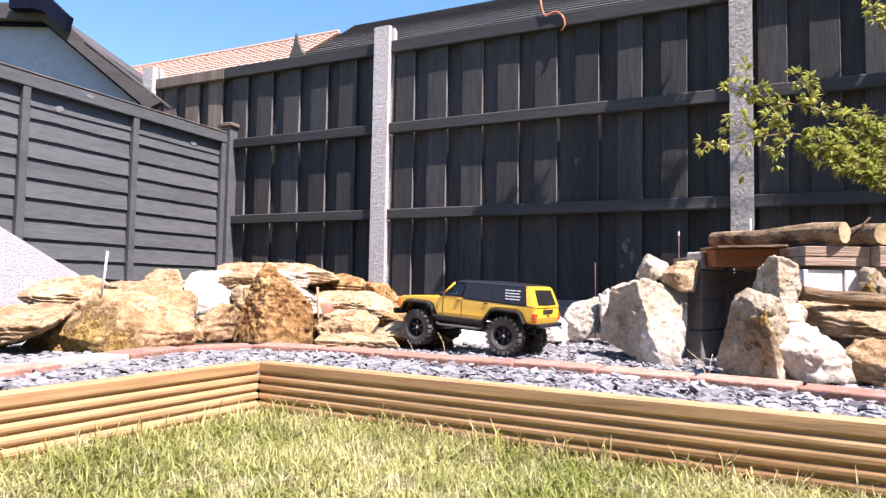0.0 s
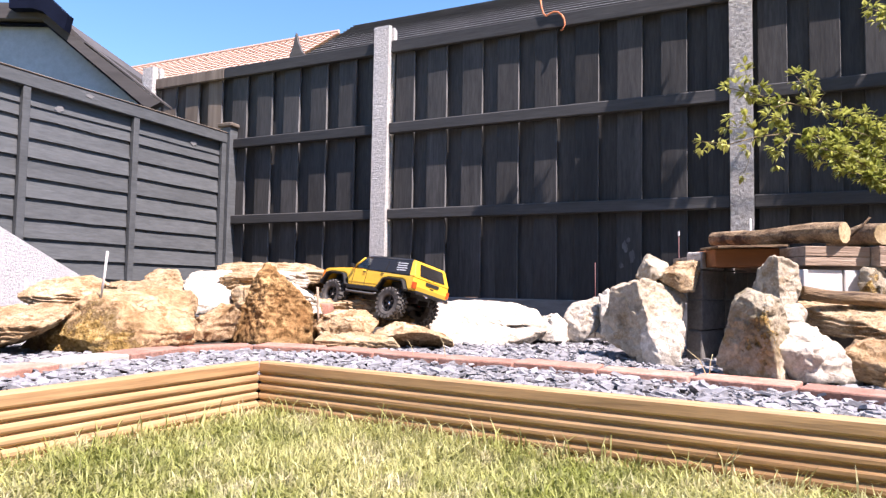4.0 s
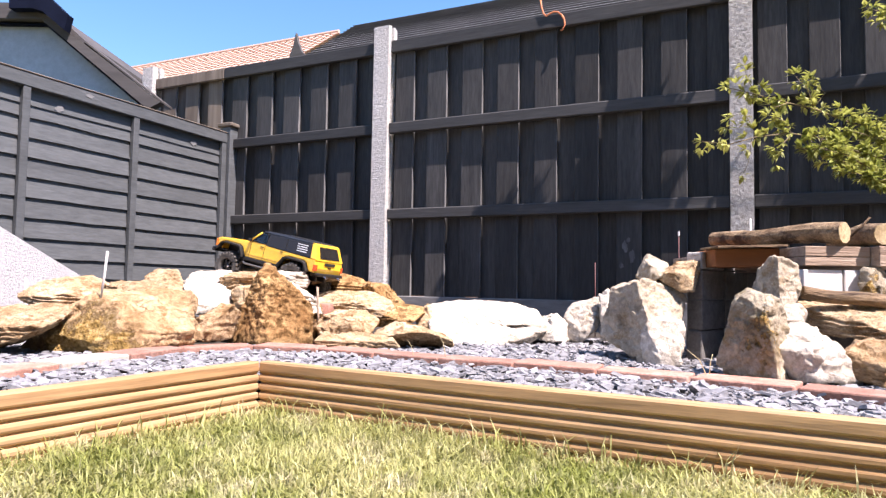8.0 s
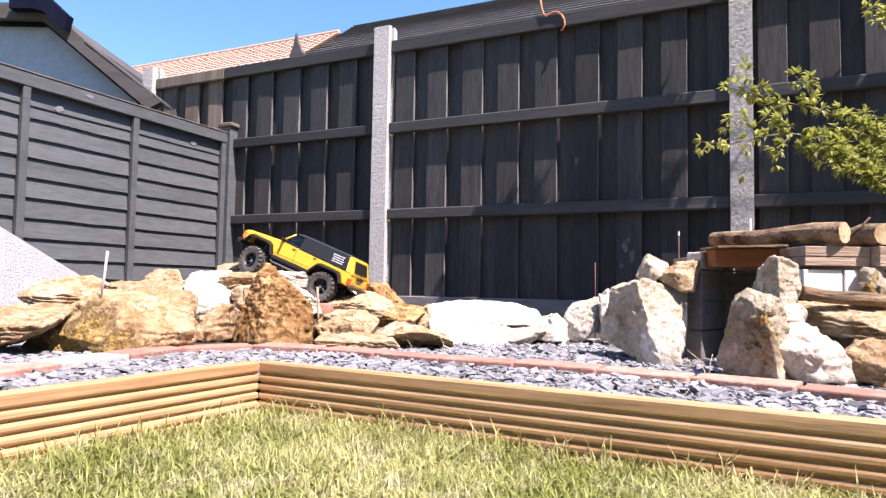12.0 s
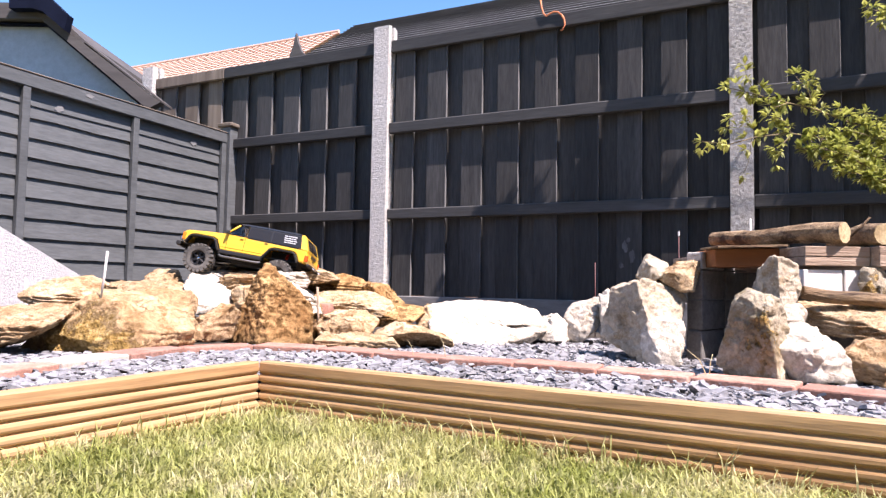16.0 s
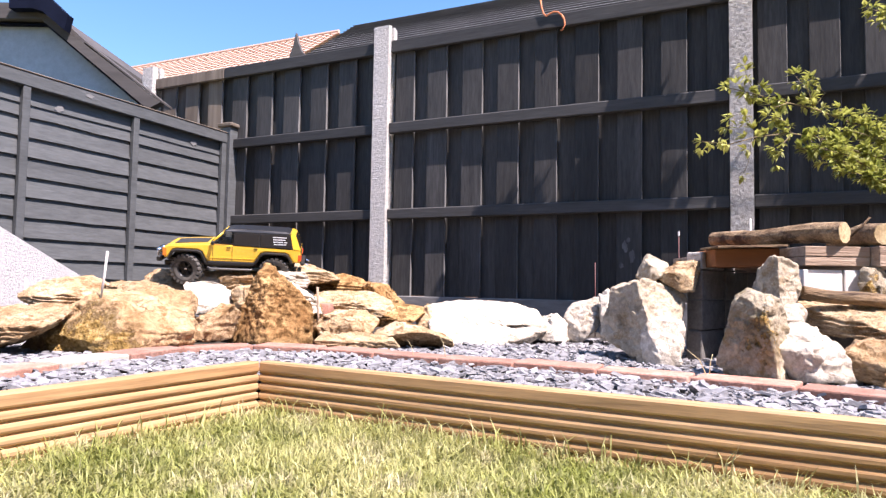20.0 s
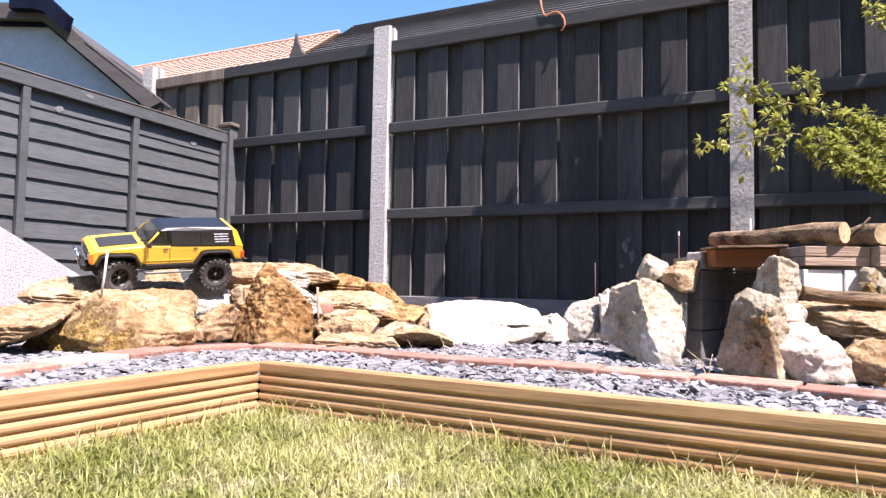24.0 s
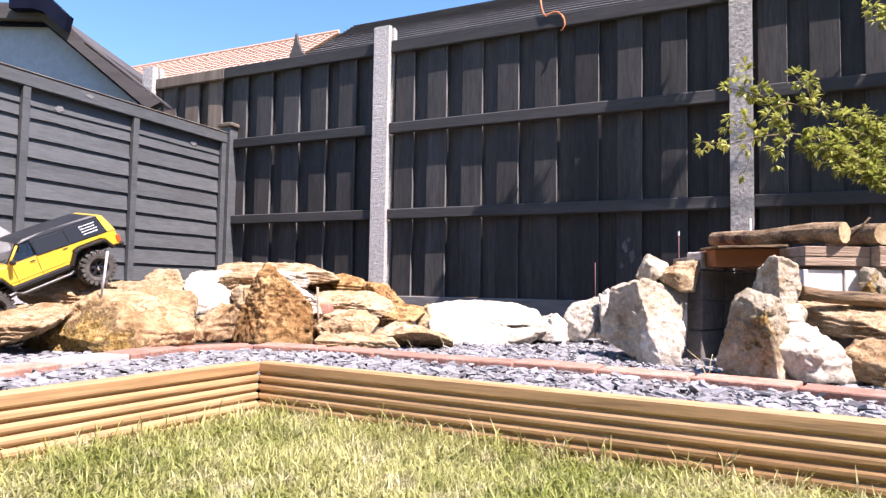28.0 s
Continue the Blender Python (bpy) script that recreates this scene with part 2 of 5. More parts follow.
M_RED = mat("red_stake", (0.075, 0.022, 0.022), (0.12, 0.04, 0.036), 0.6, 40, (1, 1, 0.1), 5, 0.1, 0.001)
M_TWINE = mat("orange_twine", (0.62, 0.17, 0.06), (0.78, 0.28, 0.12), 0.7, 60, (1, 1, 1), 5, 0.3, 0.001)
M_STRAW = mat("straw", (0.55, 0.45, 0.22), (0.72, 0.62, 0.36), 0.7, 40, (1, 1, 1), 5, 0.1, 0.001)


# ---- building helpers ----
for m_dull, level in ((M_NAVY, 0.08), (M_BLACKWOOD, 0.25), (M_RAILWOOD, 0.2), (M_GREYWOOD, 0.4), (M_TRIM, 0.2), (M_SHEDWALL, 0.3)):
    m_dull.node_tree.nodes["Principled BSDF"].inputs["Specular IOR Level"].default_value = level


def part(name, bm, material, parent=None, label="", m=None, smooth=False):
    """Links a bmesh (or a ready mesh) as one mesh object, under parent where given."""
    if isinstance(bm, bpy.types.Mesh):
        me = bm
    else:
        if smooth:
            for f in bm.faces:
                f.smooth = True
        me = bpy.data.meshes.new(name)
        bm.to_mesh(me)
        bm.free()
        me.materials.append(material)
    ob = new(name, me)
    if m is not None:
        ob.matrix_basis = m
    if parent:
        ob.parent = parent
    if label:
        ob["label"] = label
    return ob


def empty(name, m, label, category, group="", kind=""):
    ob = new(name)
    ob.matrix_basis = m
    ob.empty_display_size = 0.05
    return tagged(ob, label, category, group, kind)


def box(x0, x1, y0, y1, z0, z1, bevel=0.0, seg=1, bm=None):
    own = bm is None
    bm = bm or bmesh.new()
    r = bmesh.ops.create_cube(bm, size=1.0, matrix=Matrix.Translation(((x0 + x1) / 2, (y0 + y1) / 2, (z0 + z1) / 2)) @
                              Matrix.Diagonal((x1 - x0, y1 - y0, z1 - z0, 1)))
    if bevel:
        edges = list({e for v in r["verts"] for e in v.link_edges})
        bmesh.ops.bevel(bm, geom=edges, offset=bevel, segments=seg, affect="EDGES", profile=0.5)
    return bm


def prism(outline, y0, y1, bm=None):
    """A plate in the x-z plane with that outline (counter-clockwise seen from -y), from y0 to y1."""
    bm = bm or bmesh.new()
    a = [bm.verts.new((x, y0, z)) for x, z in outline]
    b = [bm.verts.new((x, y1, z)) for x, z in outline]
    bm.faces.new(a)
    bm.faces.new(b[::-1])
    for i in range(len(a)):
        j = (i + 1) % len(a)
        bm.faces.new((a[j], a[i], b[i], b[j]))
    bmesh.ops.recalc_face_normals(bm, faces=bm.faces[:])
    return bm


def tube(points, radius, seg=6, bm=None, taper=1.0):
    """A round tube along points, thinning towards its end by taper."""
    bm = bm or bmesh.new()
    pts = [Vector(p) for p in points]
    rings = []
    for i, p in enumerate(pts):
        d = (pts[min(i + 1, len(pts) - 1)] - pts[max(i - 1, 0)]).normalized()
        a = d.orthogonal().normalized() if abs(d.z) > 0.9 else d.cross(Vector((0, 0, 1))).normalized()
        b = d.cross(a)
        r = radius * (1 + (taper - 1) * i / max(1, len(pts) - 1))
        rings.append([bm.verts.new(p + r * (a * math.cos(k * 2 * math.pi / seg) + b * math.sin(k * 2 * math.pi / seg))) for k in range(seg)])
    for r0, r1 in zip(rings, rings[1:]):
        for k in range(seg):
            bm.faces.new((r0[k], r0[(k + 1) % seg], r1[(k + 1) % seg], r1[k]))
    bm.faces.new(rings[0][::-1])
    bm.faces.new(rings[-1])
    return bm


# ---- ground ----
def ground():
    bm = box(-60, 60, -40, 80, -0.3, -0.004)
    g = part("ground", bm, M_TURF)
    tagged(g, "flat ground of earth and turf round the garden", "ground", kind="structure")


BORDER = pose(-0.428, 1.547, 0, rz=-29.4)   # corner of the timber edging; x along the long side, y away from the lawn


def bed():
    # raised bed behind the timber edging, up to the fences
    bm = bmesh.new()
    pts = [BORDER @ Vector((x, y, 0.0)) for x, y in [(2.9, 0.03), (2.9, 2.9), (-2.9, 2.9), (-2.9, -2.6), (-0.03, -2.6), (-0.03, 0.03)]]
    low = [bm.verts.new((p.x, p.y, -0.2)) for p in pts]
    top = [bm.verts.new((p.x, p.y, 0.100)) for p in pts]
    bm.faces.new(top)
    bm.faces.new(low[::-1])
    for i in range(6):
        j = (i + 1) % 6
        bm.faces.new((low[i], low[j], top[j], top[i]))
    bmesh.ops.recalc_face_normals(bm, faces=bm.faces[:])
    b = part("garden_bed", bm, M_SOIL)
    tagged(b, "raised bed of dark soil under slate chippings", "garden bed", kind="structure")


def deck_board(length, height=0.145, thick=0.028):
    """A grooved decking board on edge: x along it, grooved face to -y, wide plain strip at the top."""
    prof = [(0.002, 0.0)]
    z, g, pitch = 0.0105, 0.0065, 0.0205
    for k in range(6):
        prof += [(0.0015, z), (g, z + 0.0022), (g, z + 0.0048), (0.0015, z + 0.0072), (0.0, z + 0.0105), (0.0, z + 0.0160)]
        z += pitch
    prof += [(0, height - 0.004), (0.003, height), (thick, height), (thick, 0.0)]
    bm = bmesh.new()
    a = [bm.verts.new((0, y, zz)) for y, zz in prof]
    b = [bm.verts.new((length, y, zz)) for y, zz in prof]
    bm.faces.new(a)
    bm.faces.new(b[::-1])
    for i in range(len(a)):
        j = (i + 1) % len(a)
        bm.faces.new((a[i], b[i], b[j], a[j]))
    bmesh.ops.recalc_face_normals(bm, faces=bm.faces[:])
    return bm


def border():
    lab = "new honey-coloured grooved decking board set on edge as lawn edging"
    b1 = part("edging_board", deck_board(2.6), M_DECK, m=BORDER @ pose(0, 0, -0.015))
    tagged(b1, lab, "garden edging", "timber lawn edging")
    b2 = part("edging_board", deck_board(2.6), M_DECK, m=BORDER @ pose(-0.001, -2.6, -0.015, rz=90))
    tagged(b2, lab, "garden edging", "timber lawn edging")


# ---- fences ----
FENCE = pose(-0.377, 3.785, 0, rz=-24.83)   # x along the back fence, y away from the lawn
SIDE = pose(-1.46, 4.25, 0, rz=65.17)       # x along the side fence towards the back fence


def flake(name, w, h, seed, material, parent, m, label):
    """A thin, ragged patch lying on a board: bare or scuffed wood where the paint has gone."""
    rng = random.Random(seed)
    n = 22
    outline = [(w / 2 * math.cos(k * 2 * math.pi / n) * rng.uniform(0.6, 1.1), h / 2 * math.sin(k * 2 * math.pi / n) * rng.uniform(0.6, 1.1)) for k in range(n)]
    return part(name, prism(outline, -0.0012, 0.0), material, parent, label, m=m)


def concrete_post(s):
    bm = bmesh.new()
    h = 1.84
    a = [(-0.05, 0.0), (0.05, 0.0), (0.05, 0.035), (0.025, 0.035), (0.025, 0.065), (0.05, 0.065), (0.05, 0.10), (-0.05, 0.10),
         (-0.05, 0.065), (-0.025, 0.065), (-0.025, 0.035), (-0.05, 0.035)]
    lo = [bm.verts.new((x, y, -0.1)) for x, y in a]
    hi = [bm.verts.new((x, y, h + 0.02 - 0.25 * abs(y - 0.05))) for x, y in a]
    bm.faces.new(lo[::-1])
    bm.faces.new(hi)
    for i in range(12):
        j = (i + 1) % 12
        bm.faces.new((lo[i], lo[j], hi[j], hi[i]))
    cols, rows = 16, 260
    grid = [[bm.verts.new((-0.049 + 0.098 * i / cols, -0.0015 - 0.0012 * max(0.0, 0.3 + noise.noise((i * 0.55, k * 0.62, s * 9)) + 0.6 * noise.noise((i * 1.3, k * 1.4, s * 5))) * min(1, i, cols - i),
                           h * k / rows)) for i in range(cols + 1)] for k in range(rows + 1)]
    for k in range(rows):
        for i in range(cols):
            bm.faces.new((grid[k][i], grid[k][i + 1], grid[k + 1][i + 1], grid[k + 1][i]))
    # the post by the bush has part of its shade in the colour
    p = part("fence_post", bm, M_OLDSHADECONCRETE if s == 1.93 else M_CONCRETE, m=FENCE @ pose(s, -0.02, 0))
    tagged(p, "slotted older grey concrete fence post, colour darkened for the bush shade" if s == 1.93 else "slotted pale cast-concrete fence post with rough face", "fence post", "concrete posts of the back fence")


def fence_bay(s0, first, raw_to=None):
    """One bay of the back fence between posts at s0 and s0 + 1.93."""
    f = empty("timber_fence", FENCE @ pose(s0, 0, 0), "tall black-painted timber fence bay of overlapping vertical boards on rails", "fence",
              "panels of the back fence")
    rng = random.Random(int(s0 * 100) + 7)
    x0, x1 = 0.05, 1.88
    part("gravel_board", box(x0, x1, 0.03, 0.07, -0.05, 0.257, 0.004), M_GRAVELBOARD, f, "dull grey concrete board along the foot of the fence")
    for k, (z0, z1, y0) in enumerate(((0.700, 0.760, -0.002), (1.205, 0.0, -0.002), (1.690, 1.765, 0.008))):
        z1 = z1 or 1.268
        split = min(max(raw_to - s0, x0), x1) if raw_to is not None else x0
        if k == 2:
            part("backing_rail", box(x0, x1, 0.0375, 0.0625, 1.7385, z1 - 0.006), M_RAILWOOD, f)
        if split > x0 + 0.05:
            part("rail", box(x0, split - 0.002, y0, 0.034, z0, z1, 0.005), M_RAWWOOD, f, "unpainted weathered rail")
        if split < x1 - 0.05:
            part("rail", box(split, x1, y0, 0.034, z0, z1, 0.005), M_RAILWOOD, f)
    proud_mesh = {}
    x = first - s0
    while x < x1:
        for kind in ("proud", "back"):
            if kind == "proud":
                a, w, y0, t = x, 0.122, 0.036, 0.018
            else:
                a, w, y0, t = x - 0.112, 0.134, 0.064, 0.014
            a, e = max(a, x0), min(a + w, x1)
            if e - a < 0.02:
                continue
            raw = raw_to is not None and (a + e) / 2 + s0 < raw_to
            key = (kind, round(e - a, 3), raw)
            if key not in proud_mesh:
                bm = box(0, e - a, 0, t, 0.257, 1.735, 0.002)
                me = bpy.data.meshes.new("board")
                bm.normal_update()
                # only the edge towards the sun is paler, its sunlight partly painted in
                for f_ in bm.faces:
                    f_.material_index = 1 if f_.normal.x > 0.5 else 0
                bm.to_mesh(me)
                bm.free()
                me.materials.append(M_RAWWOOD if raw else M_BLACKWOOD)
                me.materials.append(M_LITEDGESCUFF)
                proud_mesh[key] = me
            part("board", proud_mesh[key], None, f, m=pose(a, y0 + rng.uniform(-0.002, 0.002), rng.uniform(-0.006, 0.004), 0, rng.uniform(-0.15, 0.15), rng.uniform(-0.8, 0.8)))
        x += 0.2135
    if s0 == 0.0:
        # broken line of light along one board, laid on as pale strips
        for z0, z1 in ((1.30, 1.685), (1.145, 1.20), (1.02, 1.12), (0.905, 0.985), (0.80, 0.865)):
            part("split", box(0.3785, 0.3825, 0.0335, 0.0375, z0, z1), M_GAPLIGHT, f, "pale strip painted as light in a board gap")
        for k, (px, pz, w, h) in enumerate(((1.398, 0.525, 0.030, 0.070), (1.432, 0.480, 0.030, 0.075), (1.414, 0.562, 0.022, 0.030), (1.380, 0.435, 0.030, 0.030))):
            flake("scuff", w, h, 80 + k, M_LITEDGESCUFF, f, pose(px, 0.0335, pz, 0, 8 * k - 10, 0), "grey scuff where paint has rubbed off")


def back_fence():
    for s in (-1.93, 0.0, 1.93, 3.86):
        concrete_post(s)
    fence_bay(-1.93, -1.823, -1.24)
    fence_bay(0.0, 0.073)
    fence_bay(1.93, 2.0)


def side_panel(x_right, width):
    f = empty("overlap_fence", SIDE @ pose(x_right - width, 0, 0), "dark grey painted overlap fence bay with horizontal slats", "fence", "side fence panels")
    rng = random.Random(3)
    z = 0.128
    for k in range(13):
        bm = bmesh.new()
        # lapped slat: lower edge stands proud, wavy lower edge
        n = 22
        rows = [[], [], [], []]
        for i in range(n + 1):
            xx = 0.02 + (width - 0.04) * i / n
            wz = 0.004 * noise.noise((xx * 5, k * 7.3, x_right)) + 0.002 * noise.noise((xx * 19, k * 3.1, 0))
            for r, (yy, zz) in enumerate(((-0.001, wz + 0.001), (-0.014, wz), (0.0, 0.108), (0.008, 0.108))):
                rows[r].append(bm.verts.new((xx, yy, zz)))
        for r in range(4):
            s = (r + 1) % 4
            for i in range(n):
                bm.faces.new((rows[r][i], rows[r][i + 1], rows[s][i + 1], rows[s][i]))
        bmesh.ops.recalc_face_normals(bm, faces=bm.faces[:])
        zz = min(z + k * 0.0965, 1.152)
        if z + k * 0.0965 > 1.2:
            bm.free()
            break
        part("slat", bm, M_GREYWOOD, f, m=pose(0, 0.012, zz))
    for bx in SLATS:
        if 0 <= bx - (x_right - width) <= width:
            part("batten", box(-0.019, 0.019, -0.028, 0.0, 0.11, 1.25, 0.003), M_GREYWOOD, f, m=pose(bx - (x_right - width), 0, 0))
    part("top_rail", box(0, width, -0.032, 0.03, 1.232, 1.298, 0.004), M_GREYWOOD, f, "dark top rail with a weathered upper edge")
    part("capping", box(0, width, -0.036, 0.034, 1.2985, 1.305, 0.002), M_RAWWOOD, f, "weathered bare wood capping strip")
    if x_right == 0.0:
        for k, (px, pz, w, h, y) in enumerate(((0.690, 1.169, 0.060, 0.034, -0.0035), (0.830, 1.271, 0.055, 0.026, -0.033), (1.566, 1.182, 0.050, 0.040, -0.0030))):
            flake("bare_patch", w, h, 60 + k, M_BAREWOOD, f, pose(px, y, pz, 0, 12 * (k % 3) - 14, 0), "pale bare wood where the paint has flaked off")
    part("bottom_rail", box(0, width, -0.028, 0.02, 0.06, 0.11, 0.004), M_GREYWOOD, f)


SLATS = (-0.022, -0.700, -1.317, -1.81, -1.86, -2.45, -3.05)


def side_fence():
    side_panel(0.0, 1.83)
    side_panel(-1.84, 1.83)
    bm = box(-0.045, 0.045, -0.05, 0.04, -0.1, 1.345, 0.004)
    p = empty("timber_fence_post", SIDE @ pose(0.048, 0, 0), "dark painted timber fence post with a flat cap", "fence post")
    part("shaft", bm, M_GREYWOOD, p)
    part("cap", box(-0.06, 0.06, -0.065, 0.055, 1.345, 1.372, 0.006), M_RAWWOOD, p, "weathered wooden post cap")


# ---- neighbouring buildings ----
def shed():
    s = empty("neighbour_shed", pose(0, 0, 0), "dark neighbour's shed with grey-blue gable and felt roof", "shed")
    Y = 4.30
    part("gable_wall", prism([(-4.6, 0), (-1.988, 0), (-1.988, 1.467), (-2.677, 2.033), (-4.6, 2.033)], Y, Y + 0.08), M_SHEDWALL, s, "smooth grey-blue gable wall")
    part("bargeboard", prism([(-1.959, 1.446), (-1.875, 1.493), (-2.472, 1.932), (-2.680, 2.090), (-2.712, 2.090), (-2.686, 2.034)], Y - 0.09, Y - 0.015), M_TRIM, s, "dark grey sloping bargeboard")
    part("head_board", prism([(-4.6, 2.040), (-2.689, 2.040), (-2.715, 2.090), (-4.6, 2.080)], Y - 0.09, Y - 0.015), M_TRIM, s)
    part("edge_trim", prism([(-1.969, 1.432), (-1.955, 1.441), (-2.682, 2.029), (-4.6, 2.034), (-4.6, 2.020), (-2.686, 2.016)], Y - 0.04, Y - 0.003), M_NAVY, s, "dark shadow-line trim under the bargeboard")
    part("eave", prism([(-1.875, 1.508), (-1.875, 1.495), (-2.40, 1.892), (-2.40, 1.904)], Y - 0.08, Y + 0.10), M_TRIM, s, "overhanging felt eave")
    part("roof", prism([(-2.402, 1.88), (-2.674, 2.092), (-4.6, 2.084), (-4.6, 2.150), (-2.865, 2.150), (-2.639, 2.110), (-2.402, 1.906)], Y - 0.08, Y + 2.4), M_TRIM, s, "weathered felt roof")
    part("side_wall", box(-4.6, -2.43, Y + 0.085, Y + 2.3, -0.05, 1.87), M_SHEDWALL, s)
    part("ridge_cap", prism([(-2.490, 1.939), (-2.469, 2.042), (-2.493, 2.060), (-2.622, 2.178), (-2.863, 2.175), (-2.857, 2.078), (-2.709, 2.082), (-2.639, 2.062)], Y - 0.16, Y - 0.093), M_NAVY, s, "navy-black ridge cap")


def tiled_roof(name, label, material, x0, x1, y_e, z_e, y_r, z_r, hip0, courses, pitch, colour_wall):
    """A house with one roof slope facing the lawn; local to the back fence. hip0: how far the ridge starts after the eave's end."""
    h = empty(name, FENCE, label, "house")
    part("wall", box(x0 + 0.3, x1 - 0.3, y_e + 0.25, y_e + 5, -0.1, z_e - 0.02), colour_wall, h)
    dy, dz = (y_r - y_e) / courses, (z_r - z_e) / courses
    deck = bmesh.new()
    a = [deck.verts.new(v) for v in ((x0, y_e, z_e), (x1, y_e, z_e), (x1, y_r, z_r), (x0 + hip0, y_r, z_r))]
    b = [deck.verts.new(v) for v in ((x0 + hip0, 2 * y_r - y_e, z_e), (x1, 2 * y_r - y_e, z_e))]
    deck.faces.new(a)
    deck.faces.new((a[3], a[2], b[1], b[0]))
    deck.faces.new((a[0], a[3], b[0]))
    part("roof_deck", deck, material, h)
    for k in range(courses):
        bm = bmesh.new()
        lift = 0.02 if not pitch else 0.025
        xa, xb = x0 + hip0 * k / courses, x1
        n = max(1, int((xb - xa) / pitch)) if pitch else 1
        v = []
        for i in range(n + 1):
            xx = xa + (xb - xa) * i / n
            # pantile roll when pitch is given
            for sub in range(2 if pitch else 1):
                px = xx + sub * pitch * 0.5 if pitch else xx
                up = 0.022 * sub
                v.append([bm.verts.new((px, y_e + k * dy + 0.080, z_e + k * dz + up)), bm.verts.new((px, y_e + k * dy - 0.016, z_e + k * dz + lift + up)),
                          bm.verts.new((px, y_e + (k + 1) * dy + 0.02, z_e + (k + 1) * dz + 0.012 + up))])
        for p, q in zip(v, v[1:]):
            bm.faces.new((p[0], q[0], q[1], p[1]))
            bm.faces.new((p[1], q[1], q[2], p[2]))
        part("tile_course", bm, material, h)
    if pitch:
        part("ridge", tube([(x0 + hip0, y_r, z_r + 0.03), (x1, y_r, z_r + 0.03)], 0.08, 8), material, h, "row of ridge tiles")
    return h


ground(), bed(), border(), back_fence(), side_fence(), shed()


def far_houses():
    tiled_roof("bungalow", "neighbouring house with a dark interlocking tile roof", M_DARKTILE, -3.53, 7.5, 3.8, 3.40, 6.0, 4.783, -0.55, 14, 0.0, M_HOUSE)
    tiled_roof("terrace_house", "distant house with an orange pantile roof", M_ORANGETILE, -34.0, -11.98, 13.5, 7.41, 17.0, 9.93, 0.0, 14, 0.34, M_HOUSE)
    g = empty("gabled_porch", FENCE, "small steep grey gable between two roofs", "house gable")
    part("gable", prism([(-10.0, 0), (-8.55, 0), (-8.55, 6.55), (-9.0, 6.62), (-9.3, 6.85), (-9.45, 7.15), (-9.53, 7.44), (-9.60, 7.10), (-9.74, 6.75), (-10.0, 6.45)], 11.3, 11.4), M_TRIM, g)


def back_of_garden():
    # plain walls that close the garden out of sight
    w = part("house_wall", box(-9, 9, -6.3, -6.0, -0.1, 5.0), M_HOUSE)
    tagged(w, "plain brick house wall behind the lawn", "wall", kind="structure")
    h = part("garden_wall", box(3.9, 4.05, -6.0, 1.6, -0.1, 1.7), M_HOUSE)
    tagged(h, "plain brick garden wall beside the lawn", "wall", kind="structure")


def sloping_wall():
    bm = prism([(-4.0, -0.05), (-1.20, -0.05), (-1.20, 0.281), (-1.2935, 0.33), (-1.66, 0.523), (-2.5, 0.966), (-4.0, 1.0)], -0.45, -0.38)
    bmesh.ops.bevel(bm, geom=[e for e in bm.edges], offset=0.006, segments=2, affect="EDGES")
    w = part("sloping_wall", bm, M_RENDER, m=SIDE)
    tagged(w, "low garden wall in white pebble render with a sloping top", "garden wall")


